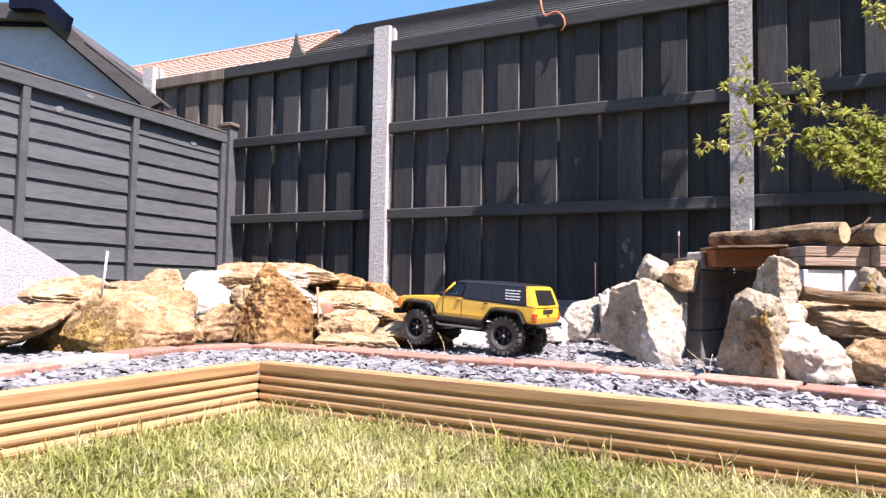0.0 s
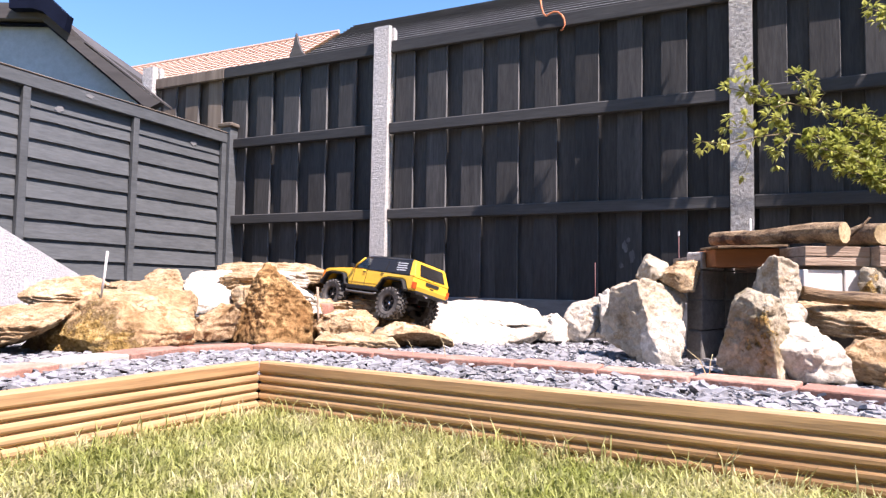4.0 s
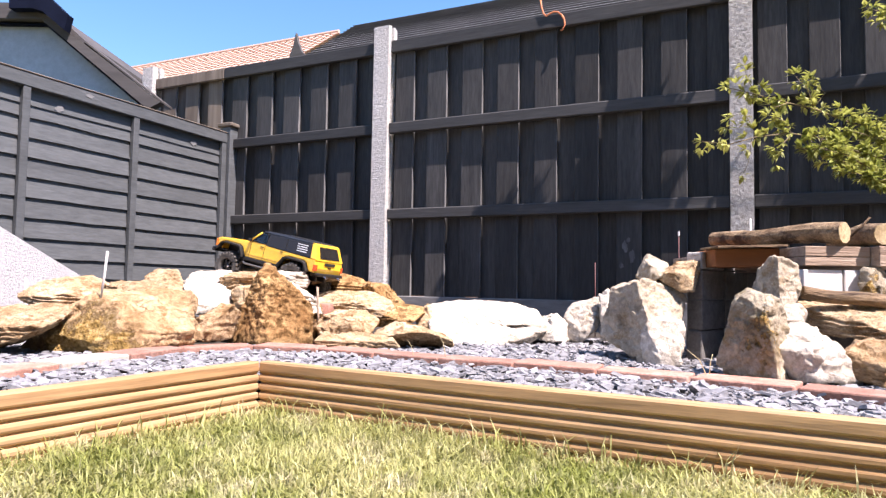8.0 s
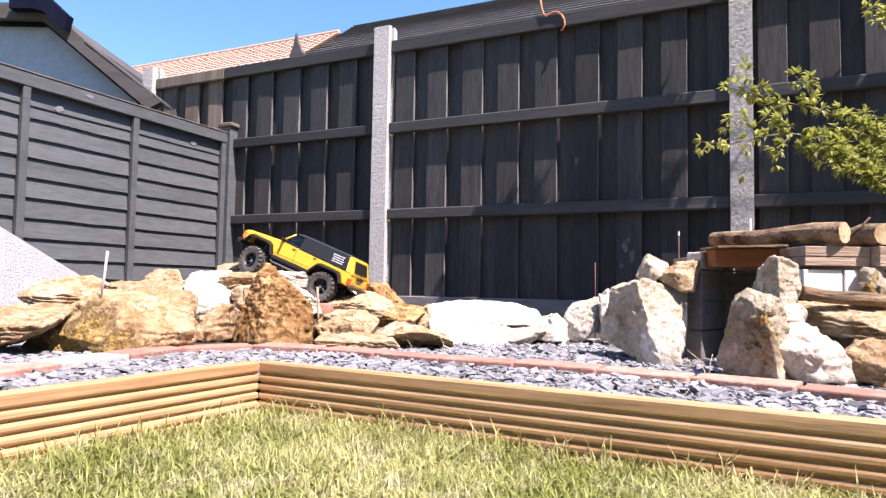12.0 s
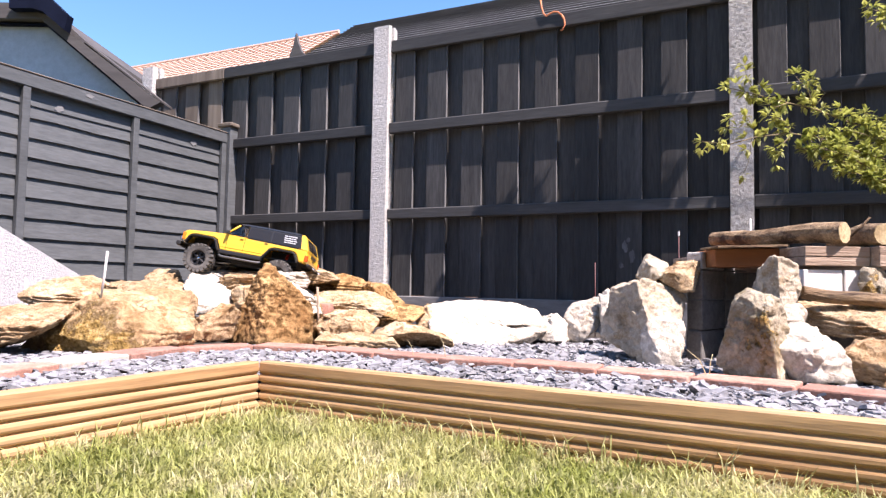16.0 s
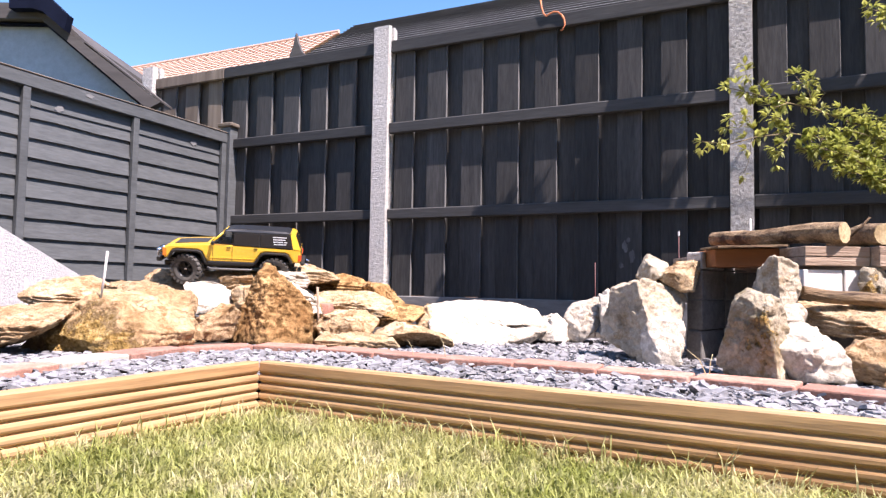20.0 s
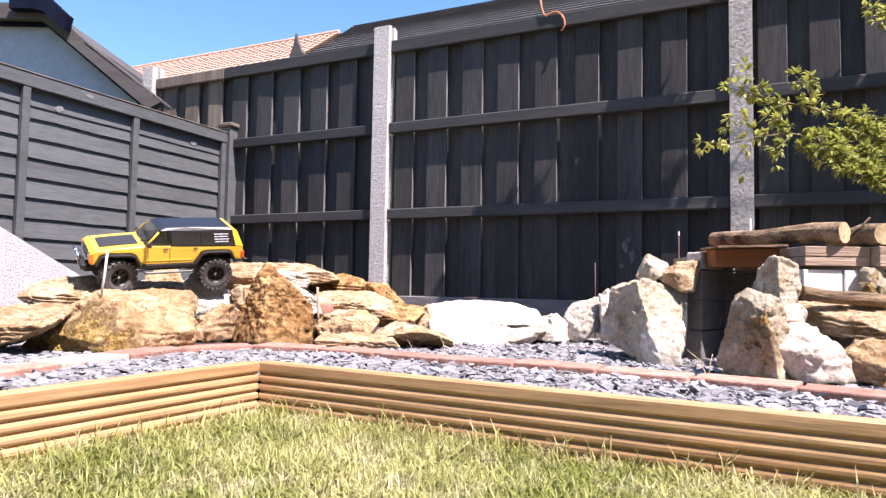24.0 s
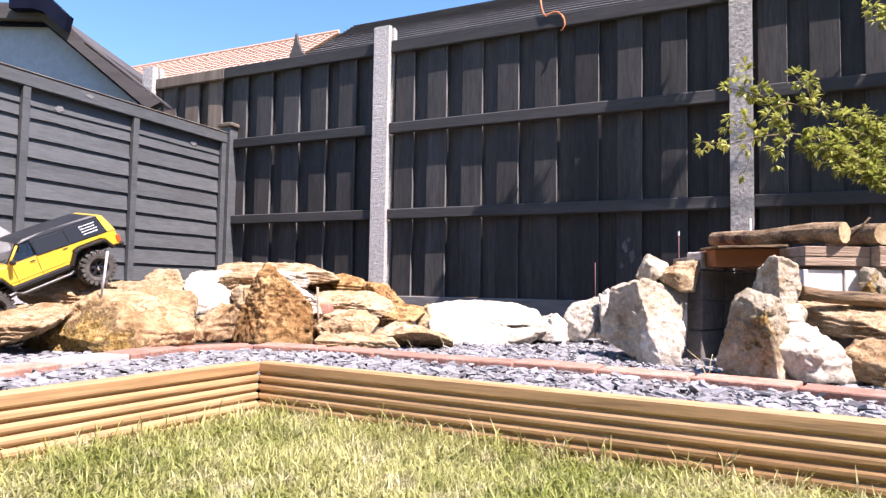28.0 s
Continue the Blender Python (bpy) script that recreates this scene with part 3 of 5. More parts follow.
# ---- rockery ----
def rock_mesh(size, kind, seed, cuts=(), faces=(), notches=(), fine=5):
    """A quarried stone: the solid between planes, broken into facets, with ledges, chips and pits.
    cuts: planes (x, z, distance) of its outline; faces: planes (x, y, z, distance) split off it; notches: hollows (x, z, width, height, depth)
    broken out of its front, sharp at the top; all in half sizes."""
    rng = random.Random(seed)
    planes = [(Vector((x, 0, z)), k) for x, z, k in cuts] + [(Vector(n[:3]).normalized(), n[3]) for n in faces]
    for axis in range(3):
        for s in (-1, 1):
            n = Vector((0, 0, 0))
            n[axis] = s
            planes.append((n, 1.0))
    for _ in range({"slab": 6, "block": 6, "boulder": 8, "stand": 4, "peak": 4, "hewn": 0, "cleft": 0}[kind]):
        n = Vector((rng.gauss(0, 0.55), -1.0 if rng.random() < 0.7 else 1.0, max(-0.08, rng.gauss(0.3, 0.5)))).normalized()
        planes.append((n, abs(n.y) + rng.uniform(0.0, 0.35) * (abs(n.x) + abs(n.z)) - rng.uniform(0.0, 0.22)))
    soft = {"slab": 90, "block": 130, "boulder": 70, "stand": 110, "peak": 110, "hewn": 130, "cleft": 120}[kind]
    off = Vector((rng.uniform(0, 90), rng.uniform(0, 90), rng.uniform(0, 90)))
    tilt = Vector((rng.uniform(-0.16, 0.16), rng.uniform(-0.12, 0.12), 1.0)).normalized()
    half_size = Vector(size) / 2
    small = min(size)
    bm = bmesh.new()
    bmesh.ops.create_icosphere(bm, subdivisions=fine, radius=1.0)
    way = np.array([v.co.normalized() for v in bm.verts])
    total = np.zeros(len(way))
    for n, k in planes:
        d = way @ np.array(n)
        total += np.where(d > 0.05, np.maximum(d, 0.0) / k, 0.0) ** soft
    reach = total ** (-1.0 / soft)
    for v, u, r in zip(bm.verts, way, reach):
        r = r * (1 + 0.035 * noise.noise(Vector(u) * 2.1 + off))
        x, y, z = u * r
        for nx, nz, wx, wz, depth in notches:
            if y < 0:
                a = max(0.0, 1 - abs((x - nx) / wx) ** 3) * max(0.0, 1 - max(0.0, (nz - z) / wz) ** 1.5) * (1.0 if z < nz else 0.0)
                y += depth * a
        v.co = Vector((x * half_size.x, y * half_size.y, z * half_size.z))
    bm.normal_update()
    chip, lump, step, beds = {"slab": (0.17, 0.018, 0.085, 75.0), "block": (0.20, 0.012, 0.016, 50.0), "boulder": (0.24, 0.030, 0.030, 45.0),
                              "stand": (0.17, 0.014, 0.014, 45.0), "peak": (0.13, 0.050, 0.010, 60.0), "hewn": (0.24, 0.010, 0.008, 40.0), "cleft": (0.20, 0.024, 0.018, 45.0)}[kind]
    moved = []
    for v in bm.verts:
        q = v.co + off
        warp = q + 0.010 * noise.noise_vector(q * 24.0)
        near = noise.voronoi(warp * (26.0 if small < 0.16 else 19.0))[1][0]
        facet = (warp * (26.0 if small < 0.16 else 19.0) - near).dot(noise.noise_vector(near * 5.3)) / 22.0 * chip * 1.6
        a = noise.noise(q * 11.0) * 0.03 * small
        pebble = (abs(noise.noise(q * 52.0)) + 0.5 * abs(noise.noise(q * 105.0)) - 0.35) * lump * min(small, 0.2)
        b = noise.fractal(q * 60.0, 0.8, 2.1, 4) * 0.016 * small
        bed = (q.dot(tilt) + 0.012 * noise.noise(q * 9.0) + 0.004 * noise.noise(q * 40.0)) * beds
        lap = bed - math.floor(bed)
        uneven = 0.4 + 0.6 * abs(noise.noise(Vector((math.floor(bed) * 3.7, q.x * 6, q.y * 6))))
        ledge = min(1.0, lap * 3.0) * (1 - lap) * 2.0 * step * small * uneven * (1 - abs(v.normal.z))
        moved.append(v.co + v.normal * (max(-0.018, min(0.014, facet)) + a + pebble + b - ledge))
    for v, p in zip(bm.verts, moved):
        v.co = p
    return bm


ROCKS = []


def rock(material, c, size, kind, cuts, faces, notches=(), tilt=0.0):
    ROCKS.append(c)
    turn = math.atan2(-c[0], c[1]) * (0.35 if kind == "slab" else 1.0)
    size = (size[0] * min(1.0, 1.09 * math.cos(turn)), size[1], size[2])
    fine = 6 if max(size) > 0.195 or kind == "cleft" else 5
    r = part("rock", rock_mesh(size, kind, 100 + len(ROCKS), cuts, faces, notches, fine), material, m=pose(*c, 0, tilt, math.degrees(turn)), smooth=True)
    tone = {M_SAND.name: "honey sandstone", M_MOSSY.name: "mossy brown sandstone", M_PALE.name: "bleached white limestone", M_STAINED.name: "moss-stained grey limestone",
            M_GREYROCK.name: "grey weathered limestone", M_BOULDER.name: "moss-stained honey sandstone"}[material.name]
    shape = {"slab": "flat slab", "block": "blocky stone", "boulder": "rough boulder", "peak": "pointed rock", "stand": "tall standing rock", "hewn": "split block", "cleft": "tall cleft rock"}[kind]
    tagged(r, f"{tone} {shape} stacked in the garden rockery", "rock", "rocks of the rockery")


def rockery():
    rock(M_SAND, (-1.186, 1.860, 0.187), (0.239, 0.260, 0.137), "slab",
         ((0.51, -0.86, 0.55), (0.75, -0.67, 0.55), (0.97, -0.22, 0.85), (0.39, 0.92, 0.9), (-0.22, 0.98, 0.99)),
         ((-0.08, -0.447, 0.89, 0.38),))
    rock(M_SAND, (-1.250, 2.160, 0.272), (0.263, 0.250, 0.120), "slab",
         ((-0.92, -0.39, 0.94), (-0.38, -0.93, 0.82), (0.48, -0.88, 1.01), (0.99, -0.13, 0.94), (0.76, 0.64, 1.03), (-0.31, 0.95, 0.8), (-0.86, 0.51, 0.83)),
         ())
    rock(M_BOULDER, (-1.011, 2.000, 0.204), (0.478, 0.420, 0.212), "boulder",
         ((0.14, -0.99, 0.86), (0.72, 0.7, 1.23), (-0.11, 0.99, 0.91), (-0.8, 0.59, 0.56), (-0.89, 0.46, 0.58), (-0.93, 0.37, 0.65)),
         ((0, -0.309, 0.951, 0.64), (-0.647, -0.68, 0.345, 0.50), (0.55, -0.8, -0.1, 1.0)))
    rock(M_SAND, (-1.090, 2.420, 0.266), (0.316, 0.260, 0.099), "slab",
         ((0.87, 0.49, 1.15), (-0.06, 1.0, 0.96), (-0.8, 0.61, 1.17)),
         ())
    rock(M_PALE, (-0.862, 2.420, 0.283), (0.185, 0.300, 0.160), "hewn",
         ((-0.94, -0.34, 0.86), (0.59, -0.81, 1.02), (0.94, 0.35, 1.1), (-0.13, 0.99, 0.93), (-0.87, 0.5, 1.05)),
         ((0.1, -0.72, 0.68, 0.30), (0.75, -0.6, 0.2, 0.9)))
    rock(M_SAND, (-1.061, 2.550, 0.254), (0.202, 0.300, 0.215), "slab",
         ((-1.0, -0.06, 0.95), (0.99, -0.1, 0.92), (0.68, 0.73, 1.2), (-0.65, 0.76, 1.22)),
         ())
    rock(M_SAND, (-0.875, 2.250, 0.212), (0.059, 0.140, 0.149), "boulder",
         ((0.47, -0.88, 0.41), (0.97, -0.22, 0.84), (0.44, 0.9, 0.96), (-1.0, 0.07, 0.93)),
         ())
    rock(M_SAND, (-0.747, 2.130, 0.190), (0.187, 0.150, 0.126), "boulder",
         ((0.98, -0.2, 0.89), (0.98, -0.19, 0.88), (0.88, 0.48, 1.13), (-0.3, 0.95, 0.73), (-0.67, 0.75, 0.41), (-0.91, 0.42, 0.51)),
         ((-0.5, -0.8, 0.3, 0.75),))
    rock(M_MOSSY, (-0.585, 2.240, 0.244), (0.284, 0.200, 0.271), "peak",
         ((0.99, 0.12, 0.9), (0.71, 0.71, 0.66), (-0.86, 0.51, 0.68), (-0.92, 0.39, 0.61), (-0.96, 0.27, 0.71)),
         ((0.2, -0.92, 0.3, 0.6), (-0.82, -0.52, 0.2, 0.5)))
    rock(M_SAND, (-0.675, 2.720, 0.358), (0.494, 0.300, 0.085), "slab",
         ((-0.28, -0.96, 0.79), (0.74, -0.67, 1.11), (0.98, 0.18, 0.88), (0.92, 0.4, 0.83), (-0.95, 0.31, 1.11)),
         ())
    rock(M_SAND, (-0.749, 2.500, 0.317), (0.183, 0.220, 0.087), "slab",
         ((-0.99, -0.12, 0.96), (-0.29, -0.96, 0.74), (0.97, -0.23, 0.97), (0.97, 0.23, 0.97), (-0.1, 0.99, 0.92), (-0.89, 0.46, 1.03)),
         ((0, -0.5, 0.85, 0.8),))
    rock(M_SAND, (-0.719, 2.360, 0.248), (0.086, 0.140, 0.109), "boulder",
         ((-0.99, -0.14, 0.9), (1.0, 0.05, 0.95), (-0.43, 0.9, 1.03)),
         ())
    rock(M_PALE, (-0.567, 2.450, 0.334), (0.164, 0.160, 0.070), "slab",
         ((-0.98, -0.21, 0.96), (-0.17, -0.99, 0.88), (0.92, -0.39, 0.95), (0.97, 0.23, 0.95), (-0.13, 0.99, 0.89), (-0.89, 0.45, 0.94)),
         ((0, -0.5, 0.85, 0.75),))
    rock(M_PALE, (-0.501, 2.300, 0.264), (0.164, 0.120, 0.112), "slab",
         ((-0.95, -0.32, 0.62), (-0.74, -0.67, 0.37), (0.96, 0.26, 0.7), (0.69, 0.72, 0.45)),
         ())
    rock(M_SAND, (-0.454, 2.340, 0.180), (0.051, 0.120, 0.122), "block",
         ((0.07, -1.0, 0.93), (0.99, 0.13, 0.88), (-0.43, 0.9, 1.09)),
         ((0, -0.9, 0.4, 0.8),))
    rock(M_MOSSY, (-0.409, 2.800, 0.301), (0.387, 0.240, 0.117), "slab",
         ((-0.9, -0.43, 0.83), (-0.28, -0.96, 0.67), (1.0, 0.05, 0.95), (0.86, 0.52, 0.6), (0.67, 0.74, 0.72), (-0.48, 0.88, 0.89), (-0.95, 0.32, 1.0)),
         ())
    rock(M_MOSSY, (-0.249, 2.720, 0.260), (0.175, 0.200, 0.140), "boulder",
         ((-0.99, -0.11, 0.94), (-0.15, -0.99, 0.85), (0.79, 0.61, 0.64), (0.26, 0.97, 0.79), (-0.86, 0.51, 1.09)),
         ())
    rock(M_SAND, (-0.344, 2.540, 0.239), (0.327, 0.320, 0.102), "slab",
         ((0.35, -0.94, 1.0), (0.87, 0.49, 0.85), (0.07, 1.0, 0.94), (-0.93, 0.37, 1.14)),
         ((0, -0.35, 0.94, 0.75),))
    rock(M_SAND, (-0.332, 2.300, 0.179), (0.220, 0.200, 0.090), "boulder",
         ((-0.96, -0.26, 1.05), (-0.22, -0.97, 1.04), (0.3, -0.95, 0.87), (0.95, -0.32, 0.91), (0.91, 0.41, 0.96), (-0.57, 0.82, 0.98), (-0.98, 0.22, 0.9)),
         ((0.1, -0.6, 0.8, 0.72),))
    rock(M_SAND, (-0.275, 2.160, 0.129), (0.278, 0.160, 0.060), "slab",
         ((-0.97, -0.26, 0.93), (-0.39, -0.92, 0.89), (0.48, -0.88, 0.92), (0.98, 0.17, 0.9), (0.56, 0.83, 0.87), (-0.97, 0.23, 1.0)),
         ((0, -0.5, 0.86, 0.7),))
    rock(M_MOSSY, (-0.174, 2.480, 0.202), (0.211, 0.200, 0.084), "slab",
         ((-0.99, -0.12, 0.95), (0.86, -0.5, 0.75), (-0.88, 0.47, 1.04)),
         ((0, -0.4, 0.92, 0.7),))
    rock(M_SAND, (-0.088, 2.200, 0.149), (0.272, 0.200, 0.086), "slab",
         ((-0.98, -0.19, 0.95), (0.05, -1.0, 0.96), (0.99, 0.16, 0.85), (0.78, 0.62, 0.48), (0.47, 0.89, 0.64), (-0.87, 0.49, 0.95)),
         ((0.1, -0.5, 0.86, 0.72), (0.1, -0.78, -0.62, 0.42)))
    rock(M_SAND, (-0.059, 2.500, 0.189), (0.080, 0.120, 0.109), "boulder",
         ((-1.0, -0.07, 0.96), (1.0, -0.09, 0.93), (0.28, 0.96, 1.01), (-0.32, 0.95, 0.89)),
         ())
    rock(M_PALE, (0.172, 2.470, 0.177), (0.447, 0.260, 0.176), "hewn",
         ((-0.99, -0.08, 0.98), (-0.35, -0.94, 1.02), (0.22, -0.97, 0.90), (0.70, -0.71, 1.0), (0.97, 0.25, 0.97), (0.55, 0.83, 0.95), (0.1, 0.99, 0.93), (-0.12, 0.99, 0.97), (-0.5, 0.86, 1.1)),
         ((0.06, -0.80, 0.60, 0.22), (0.62, -0.70, 0.35, 0.80), (0.72, -0.55, -0.42, 1.0)),
         ((0.50, -0.02, 0.20, 0.22, 0.20), (0.30, 0.80, 0.18, 0.25, 0.16)))
    rock(M_PALE, (0.419, 2.480, 0.168), (0.116, 0.140, 0.104), "boulder",
         ((-0.64, -0.77, 1.05), (0.75, 0.66, 0.89), (-0.29, 0.96, 0.87)),
         ())
    rock(M_PALE, (0.552, 2.520, 0.200), (0.162, 0.160, 0.173), "boulder",
         ((0.6, -0.8, 0.72), (0.73, -0.68, 0.67), (0.96, -0.27, 0.83), (0.84, 0.54, 1.11), (-0.28, 0.96, 0.77), (-0.83, 0.56, 0.86)),
         ((-0.2, -0.75, 0.6, 0.5),))
    rock(M_PALE, (0.630, 2.450, 0.223), (0.072, 0.120, 0.190), "boulder",
         ((-0.99, -0.13, 0.89), (0.84, -0.55, 0.89), (-0.31, 0.95, 1.02)),
         ())
    rock(M_GREYROCK, (0.600, 1.950, 0.222), (0.235, 0.220, 0.250), "cleft",
         ((-0.27, 0.963, 0.95), (0.41, 0.91, 1.03), (0.73, 0.69, 1.13), (0.985, -0.17, 0.93), (-0.447, -0.894, 0.82), (-0.96, 0.28, 0.94)),
         ((-0.765, -0.634, 0.106, 0.50), (0.511, -0.667, 0.541, 0.72)),
         ((0.52, 0.02, 0.46, 0.55, 0.34),))
    rock(M_PALE, (0.626, 1.850, 0.168), (0.114, 0.110, 0.135), "hewn",
         ((-0.97, -0.23, 1.0), (0.99, -0.14, 0.92), (0.91, 0.42, 1.12), (0.08, 1.0, 0.96), (-0.77, 0.63, 1.03)),
         ((0.1, -0.82, 0.57, 0.62), (-0.7, -0.7, 0.1, 0.85)))
    rock(M_GREYROCK, (0.646, 2.000, 0.383), (0.094, 0.110, 0.090), "block",
         ((-0.33, -0.94, 0.98), (0.51, -0.86, 0.8), (0.52, 0.85, 0.75), (-0.59, 0.81, 0.92), (-0.95, 0.3, 0.75)),
         ((0.3, -0.6, 0.75, 0.6),))
    rock(M_SAND, (0.713, 1.960, 0.359), (0.123, 0.120, 0.092), "block",
         ((-0.85, -0.53, 0.89), (-0.51, -0.86, 0.82), (0.97, -0.24, 0.88), (0.99, -0.1, 0.89), (-0.78, 0.63, 0.73)),
         ((0, -0.7, 0.7, 0.75),))
    rock(M_STAINED, (0.741, 1.560, 0.215), (0.156, 0.170, 0.210), "cleft",
         ((-0.53, -0.85, 1.13), (0.83, 0.56, 1.03), (0.26, 0.97, 0.94), (-0.51, 0.86, 0.91), (-0.91, 0.41, 0.74), (-0.95, 0.32, 0.73)),
         ((-0.475, -0.878, 0.06, 0.48), (0.80, -0.5, 0.3, 0.80), (0.1, -0.62, 0.78, 0.86)))
    rock(M_GREYROCK, (0.875, 1.700, 0.328), (0.120, 0.130, 0.154), "cleft",
         ((-0.94, -0.34, 0.99), (-0.49, -0.87, 0.94), (0.34, -0.94, 0.89), (0.91, -0.42, 0.89), (0.94, 0.34, 0.95), (0.48, 0.88, 1.0), (-0.57, 0.82, 0.97), (-0.96, 0.28, 0.92)),
         ((-0.72, -0.69, 0.1, 0.55), (0.5, -0.84, 0.2, 0.78)))
    rock(M_PALE, (0.864, 1.500, 0.181), (0.188, 0.170, 0.136), "boulder",
         ((-0.86, -0.52, 1.09), (1.0, 0.1, 0.9), (0.75, 0.67, 0.45), (0.57, 0.82, 0.6), (-0.47, 0.88, 1.07), (-0.93, 0.38, 1.0)),
         ((-0.2, -0.65, 0.75, 0.62), (0.75, -0.65, 0.1, 0.52)))
    rock(M_SAND, (1.078, 1.720, 0.238), (0.283, 0.200, 0.111), "slab",
         ((-0.97, -0.23, 0.88), (-0.29, -0.96, 0.67), (0.29, 0.96, 0.94), (-0.97, 0.26, 1.07)),
         ((-0.1, -0.55, 0.83, 0.66),))
    rock(M_PALE, (0.868, 1.640, 0.235), (0.075, 0.100, 0.090), "hewn",
         ((0.7, 0.7, 1.2), (-0.7, 0.7, 1.2)),
         ((0.0, -0.6, 0.8, 0.8),))
    rock(M_STAINED, (1.175, 1.775, 0.340), (0.075, 0.110, 0.090), "boulder",
         ((0.7, 0.7, 1.1), (-0.7, 0.7, 1.1)),
         ())
    rock(M_SAND, (1.008, 1.480, 0.158), (0.180, 0.160, 0.104), "boulder",
         ((-0.99, -0.16, 0.92), (-0.45, -0.89, 0.96), (-0.04, 1.0, 0.96), (-0.89, 0.47, 1.06)),
         ((0, -0.6, 0.8, 0.75),))


# ---- brick edging ----
EDGE = ((-0.960, 1.16), (-0.915, 1.361), (-0.878, 1.52), (-0.815, 1.726), (-0.750, 1.93), (-0.640, 2.045), (-0.40, 2.005), (-0.046, 1.79), (0.173, 1.69), (0.304, 1.62),
        (0.539, 1.49), (0.69, 1.375), (0.833, 1.245), (1.02, 1.09), (1.2, 0.94))


def brick_edging():
    e = empty("brick_edging", pose(0, 0, 0), "curved edging of reddish bricks laid flat between slate chippings", "garden edging", kind="structure")
    rng = random.Random(5)
    pts = [Vector((x, y, 0)) for x, y in EDGE]
    lens = [0.0]
    for a, b in zip(pts, pts[1:]):
        lens.append(lens[-1] + (b - a).length)

    def at(s):
        s = min(max(s, 0), lens[-1] - 1e-6)
        k = max(i for i in range(len(lens) - 1) if lens[i] <= s)
        return pts[k].lerp(pts[k + 1], (s - lens[k]) / (lens[k + 1] - lens[k]))
    meshes = []
    for k in range(3):
        bm = box(-0.1045, 0.1045, 0.0, 0.102, -0.03, 0.026, 0.004, 2)
        for v in bm.verts:
            v.co += v.co.normalized() * 0.002 * noise.noise(v.co * 40 + Vector((k * 9, 0, 0)))
        me = bpy.data.meshes.new("brick")
        bm.to_mesh(me)
        bm.free()
        meshes.append(me)
    pale = meshes[0].copy()
    pale.materials.append(M_PALEBRICK)
    s, n = 0.153, 0
    while s + 0.2 < lens[-1]:
        a, b = at(s), at(s + 0.213)
        mesh = pale if n == 1 else rng.choice(meshes)
        ob = part("brick", mesh, None, e)
        ob.matrix_basis = pose((a.x + b.x) / 2, (a.y + b.y) / 2, 0.096 + rng.uniform(-0.0015, 0.0015), rng.uniform(-1, 1), rng.uniform(-0.5, 0.5),
                               math.degrees(math.atan2(b.y - a.y, b.x - a.x)) + rng.uniform(-0.5, 0.5))
        s += 0.2145
        n += 1
    for me in meshes:
        me.materials.append(M_BRICK)
    return e


# ---- slate chippings and lawn ----
def inside_lawn(p):
    q = BORDER.inverted() @ Vector((p[0], p[1], 0))
    return q.x > 0.006 and q.y < -0.004


def chip_shape(rs, size):
    """A thin, broken flake of slate: its corners, lower ring first, and its faces."""
    while True:
        n = rs.randint(4, 7)
        ang = np.sort(rs.uniform(0, 2 * np.pi, n))
        if np.max(np.diff(np.append(ang, ang[0] + 2 * np.pi))) < 2.4:
            break
    rad = size * rs.uniform(0.7, 1.25, n)
    asp, th = rs.uniform(0.45, 0.85), size * rs.uniform(0.07, 0.19)
    verts = [Vector((math.cos(a) * r * k, math.sin(a) * r * asp * k, z + rs.uniform(-0.1, 0.1) * th)) for z, k in ((-th, 1.0), (th, 0.88)) for a, r in zip(ang, rad)]
    faces = [tuple(range(n, 2 * n)), tuple(range(n - 1, -1, -1))] + [(i, (i + 1) % n, n + (i + 1) % n, n + i) for i in range(n)]
    return verts, faces


def slate():
    """Chippings over the bed; those along the timber edging are parts of their own."""
    rs = np.random.RandomState(4)
    root = empty("slate_chippings", pose(0, 0, 0), "loose blue-grey slate chippings spread over the garden bed", "slate chippings", kind="stuff")
    kinds = []
    for _ in range(14):
        v, f = chip_shape(rs, 1.0)
        me = bpy.data.meshes.new("slate_chip")
        me.from_pydata([tuple(p) for p in v], [], f)
        me.materials.append(M_CHIP)
        kinds.append(me)
    verts, faces = [], []
    inv = BORDER.inverted()
    count = single = 0
    for _ in range(120000):
        if count >= 22000:
            break
        x, y = rs.uniform(-1.5, 1.75), rs.uniform(0.75, 2.75)
        q = inv @ Vector((x, y, 0))
        if (q.x > -0.034 and q.y < 0.036) or abs(x) > 0.72 * y + 0.12 or (y > 2.15 and x < -0.25):
            continue
        size = rs.uniform(0.006, 0.012) if rs.rand() < 0.6 else rs.uniform(0.013, 0.025)
        turn = Euler((rs.normal(0, 0.21), rs.normal(0, 0.21), rs.uniform(0, 6.28)))
        c = Vector((x, y, 0.101 + rs.uniform(-0.004, 0.010)))
        count += 1
        if single < 300 and q.y < 0.16 and 0.1 < q.x < 1.5 and size > 0.012:
            single += 1
            ob = part("slate_chip", kinds[rs.randint(14)], None, root)
            ob.matrix_basis = Matrix.LocRotScale(c, turn, Vector((size, size, size)))
            continue
        v, f = chip_shape(rs, size)
        m, base = turn.to_matrix(), len(verts)
        verts += [c + m @ p for p in v]
        faces += [tuple(base + i for i in g) for g in f]
    me = bpy.data.meshes.new("chippings")
    me.from_pydata([tuple(v) for v in verts], [], faces)
    me.materials.append(M_SLATE)
    ob = new("chippings", me)
    ob.parent = root
    tagged(ob, kind="stuff")


